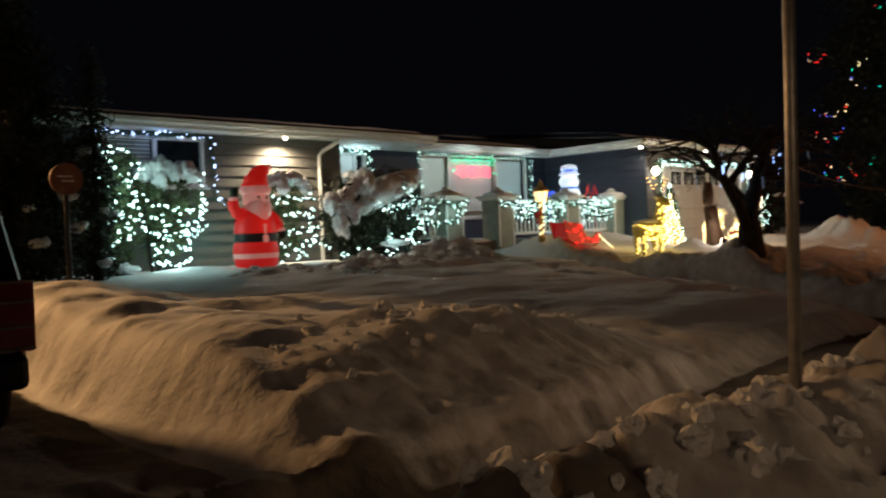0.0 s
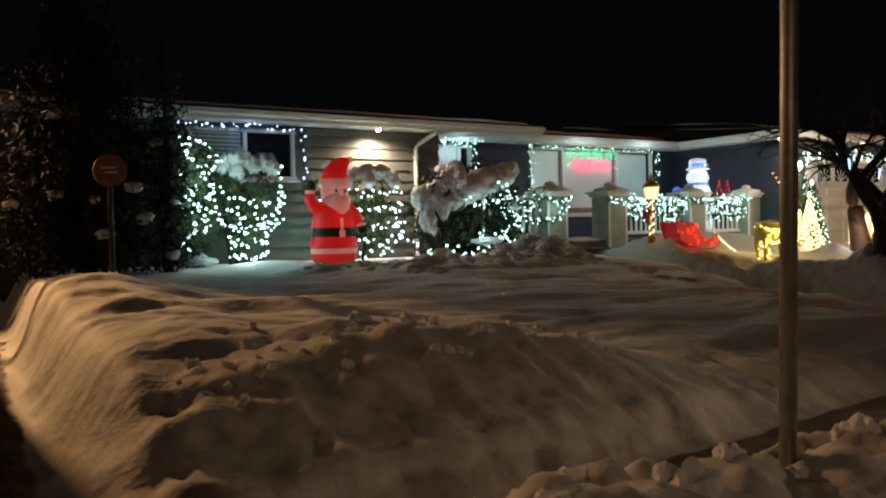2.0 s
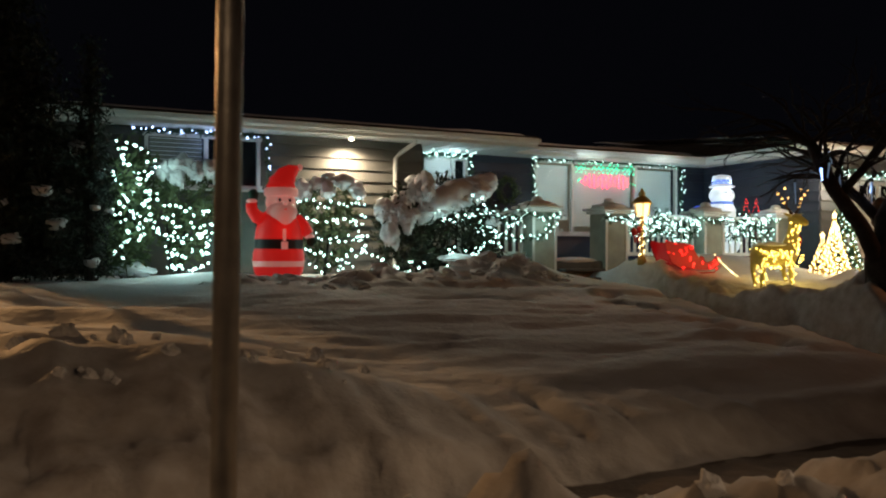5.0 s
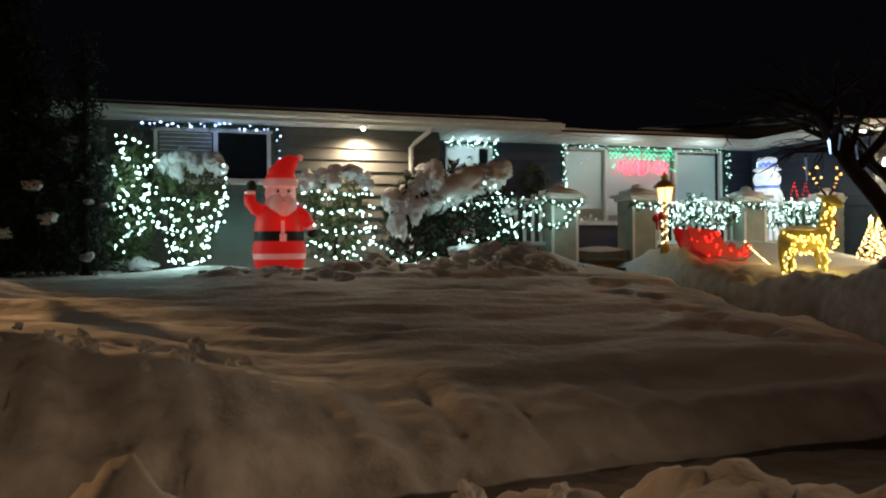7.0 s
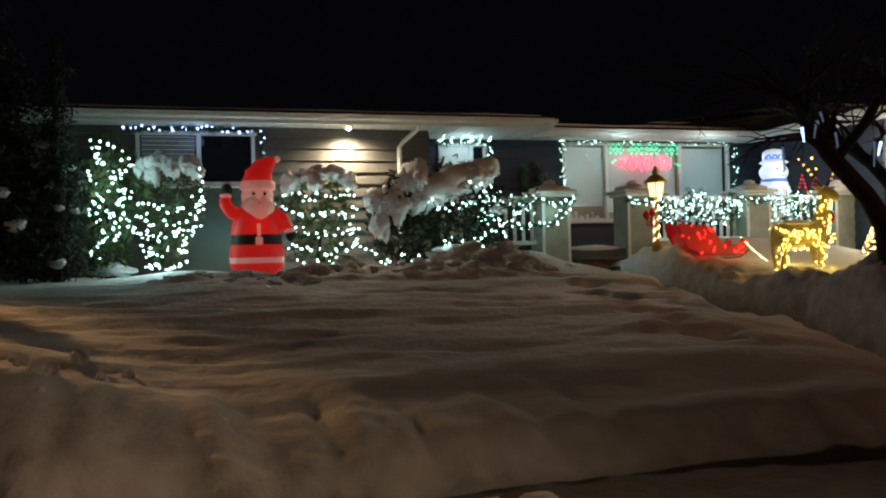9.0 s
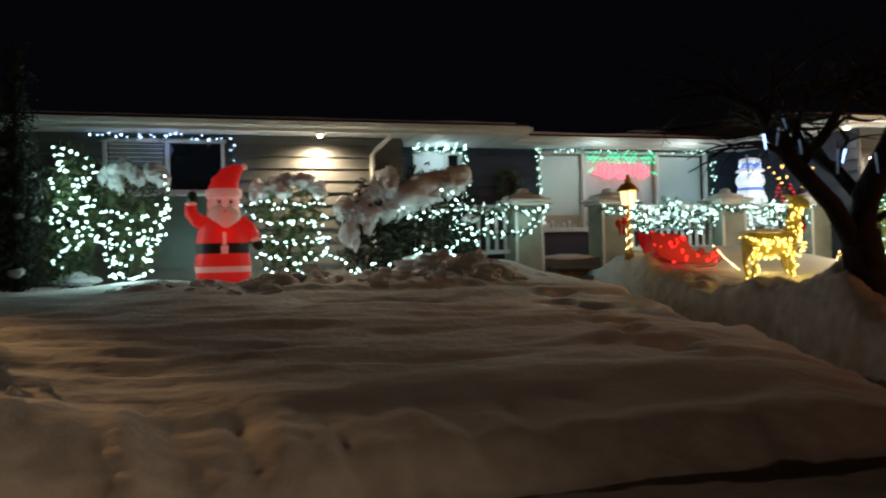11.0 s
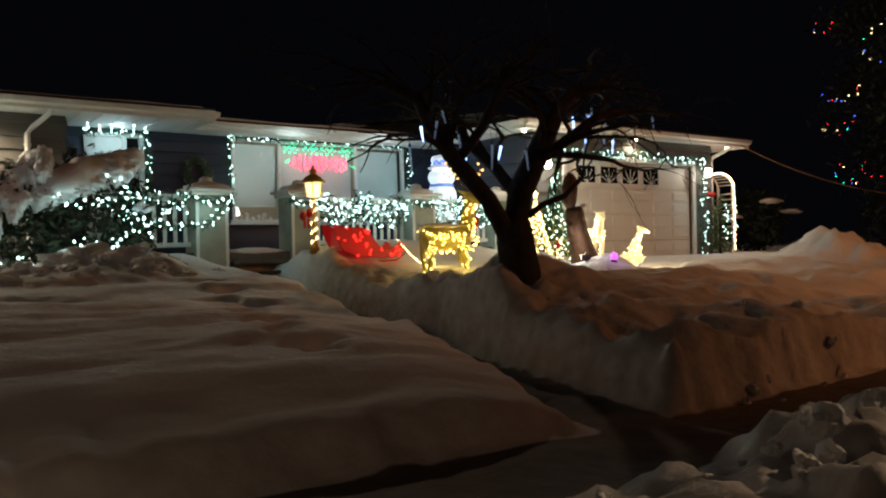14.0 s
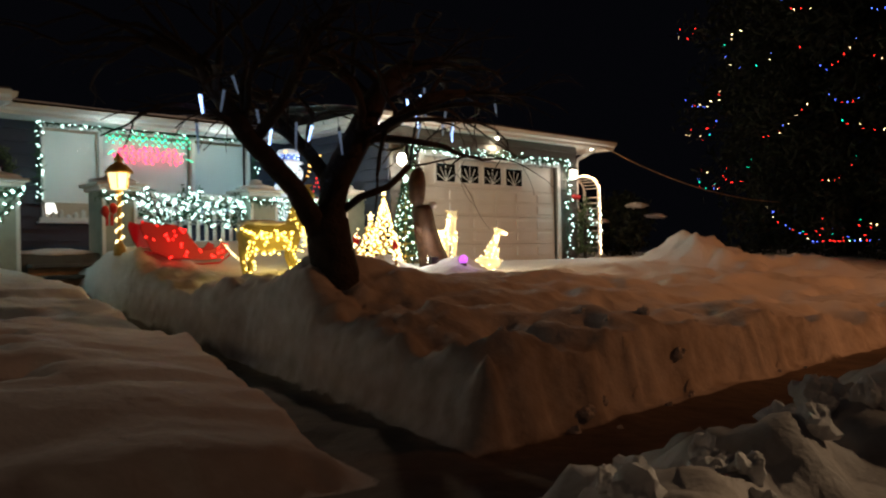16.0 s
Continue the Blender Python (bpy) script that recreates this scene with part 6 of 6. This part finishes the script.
def parked_car():
    t = thing("parked_car", "dark snow-dusted sport utility car parked on the driveway", "car", at=(-4.21, -5.80, -0.62))
    side = [(-2.28, 0.45), (-2.30, 0.60), (-2.27, 1.02), (-2.05, 1.62), (-1.95, 1.70), (0.3, 1.72), (0.55, 1.66), (1.15, 1.12), (2.0, 1.0), (2.25, 0.85), (2.28, 0.45), (1.9, 0.33), (-1.9, 0.33)]
    bm = bmesh.new()
    rows = []
    for x, k in ((-0.90, 0.96), (-0.86, 1.0), (0.86, 1.0), (0.90, 0.96)):
        rows.append([bm.verts.new((x * (1 - max(0, z - 1.0) * 0.16), y * k, 0.33 + (z - 0.33) * (0.985 if k < 1 else 1))) for y, z in side])
    n = len(side)
    for a, b in zip(rows, rows[1:]):
        for i in range(n):
            bm.faces.new((a[i], a[(i + 1) % n], b[(i + 1) % n], b[i]))
    bm.faces.new(rows[0])
    bm.faces.new(rows[-1][::-1])
    bmesh.ops.recalc_face_normals(bm, faces=bm.faces)
    part("body", bm, M_CAR, t)
    bm = bmesh.new()
    box(bm, (0, -2.15, 1.36), (1.45, 0.03, 0.48), 0.01, Matrix.Rotation(radians(-20), 4, "X"))
    part("rear_window", bm, M_DARKGLASS, t)
    for s in (-1, 1):
        bm = bmesh.new()
        box(bm, (s * 0.835, -0.9, 1.36), (0.03, 2.0, 0.42), 0.01)
        part("side_window", bm, M_DARKGLASS, t)
        tl = part("tail_light", (lambda b: (box(b, (s * 0.83, -2.27, 0.80), (0.20, 0.10, 0.40), 0.02), b)[1])(bmesh.new()), material("tail_lens", (0.30, 0.05, 0.06), 0.15, 0, 0.1), t, "unlit red tail lamp")
        for z in (0.62, 0.74, 0.88, 0.99):
            bm = bmesh.new()
            box(bm, (s * 0.83, -2.325, z), (0.19, 0.012, 0.014), 0.002)
            part("lens_rib", bm, M_METAL, tl)
        for yy in (-1.4, 1.45):
            w = new("wheel")
            w.parent = t
            bm = bmesh.new()
            lathe(bm, [(0.20, -0.10), (0.33, -0.11), (0.36, -0.07), (0.36, 0.07), (0.33, 0.11), (0.20, 0.10)], (0, 0, 0), 24)
            ty = part("tyre", bm, M_TYRE, w, "", True)
            bm = bmesh.new()
            lathe(bm, [(0.05, -0.10), (0.20, -0.09), (0.21, 0.0), (0.20, 0.09), (0.05, 0.10)], (0, 0, 0), 18)
            rm = part("rim", bm, M_METAL, w)
            w.matrix_basis = pose(s * 0.82, yy, 0.36, 0, 90, 0)
    bm = bmesh.new()
    box(bm, (0, -2.33, 0.50), (1.74, 0.14, 0.20), 0.04)
    part("bumper", bm, M_CAR, t)
    for c, sz in (((0, -2.34, 0.615), (1.6, 0.12, 0.05)), ((0, -0.8, 1.74), (1.35, 2.2, 0.10)), ((0, -2.24, 1.10), (1.3, 0.12, 0.06)), ((0, 1.6, 1.10), (1.4, 0.8, 0.07))):
        bm = bmesh.new()
        ball(bm, c, [q / 2 for q in sz], 3, 0, 0.3, 2, sz[0])
        part("snow", bm, M_SNOW, t, "dusting of snow", True)
    return t


parked_car()
# timber odds and ends and a wire beyond the driveway
t = thing("fence_stub", "short weathered fence posts beyond the driveway", "fence")
for x, y, z0, z1, dx in ((-3.55, -1.6, -0.6, 0.85, 0.22), (-3.30, -2.2, -0.6, 0.45, 0.0)):
    bm = bmesh.new()
    tube(bm, [(x, y, z0), (x + dx, y, z1)], 0.05, 4)
    part("post", bm, M_TIMBER, t)
t = thing("slanting_rail", "pale slanting handrail in the dark", "rail")
bm = bmesh.new()
tube(bm, [(-4.9, -1.0, 1.2), (-3.05, -1.0, 2.35)], 0.05, 6)
part("bar", bm, M_TIMBER, t)
for x, z in ((-4.8, 1.26), (-3.15, 2.28)):
    bm = bmesh.new()
    tube(bm, [(x, -1.0, -0.75), (x, -1.0, z)], 0.04, 6)
    part("post", bm, M_TIMBER, t)
t = thing("overhead_wire", "dark service wire running to the house", "wire")
bm = bmesh.new()
tube(bm, sag((-9.0, -3.0, 4.2), (-0.6, 0.3, 2.62), 0.25, 14), 0.012, 5)
part("wire", bm, M_BLACK, t)

# loose clods of ploughed snow along the roadside bank
rng = random.Random(5)
cl = [bmesh.new() for _ in range(5)]
meshes = []
for k, bm in enumerate(cl):
    ball(bm, (0, 0, 0), (1, 0.85, 0.75), 3, 0, 0.7, 1.3, k * 3 + 1)
    meshes.append(finish("snow_clod", bm, M_SNOW, False))
for k in range(120):
    x = rng.choice([rng.uniform(-3.0, 1.8), rng.uniform(4.4, 9.0)])
    y = -11.15 + rng.gauss(0, 0.24)
    s = min(0.10, abs(rng.gauss(0.0, 0.04)) + 0.018)
    if k < 9:
        x, y, s = 5.1 + 0.22 * k + rng.uniform(-0.1, 0.1), -11.15 + rng.uniform(-0.15, 0.2), rng.uniform(0.05, 0.085)
    ob = new("snow_clod", meshes[k % 5])
    ob.matrix_basis = pose(x, y, ground_at(x, y) + s * 0.1, rng.uniform(0, 360), rng.uniform(0, 360), rng.uniform(0, 360)) @ Matrix.Scale(s, 4)
    tagged(ob, "hard clod of ploughed snow on the roadside bank", "snow clod", "snow clods")

# rubble of ploughed snow on the yard's front bank
for k in range(75):
    if k < 55:
        x, y = rng.uniform(-2.3, 0.9), -8.75 + rng.gauss(0, 0.32)
    else:
        x, y = rng.uniform(7.2, 11.0), -9.2 + rng.gauss(0, 0.25)
    s = min(0.07, abs(rng.gauss(0, 0.022)) + 0.015)
    ob = new("snow_clod", meshes[k % 5])
    ob.matrix_basis = pose(x, y, ground_at(x, y) + s * 0.1, rng.uniform(0, 360), rng.uniform(0, 360), rng.uniform(0, 360)) @ Matrix.Scale(s, 4)
    tagged(ob, "gritty clod of ploughed snow on the yard bank", "snow clod", "bank rubble")

# trodden lumps along the flower bed and round the thrown-up mound
for k in range(95):
    if k < 62:
        x, y = rng.uniform(0.5, 5.6), -3.15 + rng.gauss(0, 0.28)
    else:
        x, y = 4.7 + rng.gauss(0, 0.55), -3.0 + rng.gauss(0, 0.25)
    s = min(0.15, abs(rng.gauss(0, 0.05)) + 0.03)
    ob = new("snow_clod", meshes[k % 5])
    ob.matrix_basis = pose(x, y, ground_at(x, y) - s * 0.05, rng.uniform(-15, 15), rng.uniform(-15, 15), rng.uniform(0, 360)) @ Matrix.Diagonal((s * 1.5, s * 1.1, s * 0.75, 1))
    tagged(ob, "rounded lump of trodden snow along the flower bed", "snow clod", "trodden lumps")

# ---- the light that the bulb strings give off ----
for loc, power, col in (
        ((-0.3, -1.4, 1.3), 7.0, COOL), ((0.6, -1.5, 0.9), 6.0, COOL), ((0.5, -1.35, 0.25), 3.0, COOL), ((2.85, -1.15, 0.8), 4.0, COOL), ((1.3, -0.1, 0.7), 5.0, (0.32, 1.0, 0.92)), ((2.1, -0.05, 0.6), 3.5, (0.32, 1.0, 0.92)), ((3.55, -0.1, 0.5), 2.0, (0.5, 1.0, 0.95)), ((0.2, -1.45, 1.7), 2.5, COOL), ((4.6, -1.6, 0.55), 3.5, COOL), ((5.4, -1.45, 0.7), 2.5, COOL),
        ((5.8, 1.2, 2.25), 6.0, (0.62, 0.92, 1.0)), ((8.9, 0.75, 2.2), 8.0, (0.78, 1.0, 0.96)), ((10.8, 0.75, 2.2), 8.0, (0.78, 1.0, 0.96)), ((7.98, 1.1, 1.6), 2.2, COOL), ((11.75, 1.1, 1.6), 2.0, COOL),
        ((9.3, -1.3, 1.1), 6.0, COOL), ((11.3, -1.3, 1.1), 5.0, COOL), ((6.5, -1.3, 0.9), 2.5, COOL), ((1.0, 0.2, 2.25), 1.2, (0.35, 0.5, 1.0)), ((2.1, 0.2, 1.7), 0.7, (0.35, 0.5, 1.0)),
        ((8.55, -4.85, 0.30), 4.0, GOLD), ((8.95, -3.85, 0.35), 6.0, GOLD), ((8.0, -3.25, 0.35), 1.0, (1.0, 0.04, 0.03)), ((11.4, -3.7, 0.5), 26.0, WARM), ((12.1, -3.1, 0.9), 4.0, COOL), ((12.0, -4.4, 0.7), 13.0, WARM),
        ((13.0, -4.1, 0.45), 15.0, WARM), ((10.75, -4.6, 0.35), 7.0, (1.0, 0.92, 0.8)), ((14.2, -2.1, 2.0), 0.9, COOL), ((16.3, -2.1, 2.0), 0.9, COOL), ((17.3, -2.1, 1.0), 1.6, COOL), ((18.6, -1.6, 1.6), 9.0, (1.0, 0.55, 0.28)),
        ((1.9, -1.9, 0.8), 1.2, (1.0, 0.1, 0.06)), ((11.5, -0.4, 1.6), 1.6, (0.6, 0.75, 1.0))):
    lamp("POINT", "string_glow", loc, power, col, 0.12)
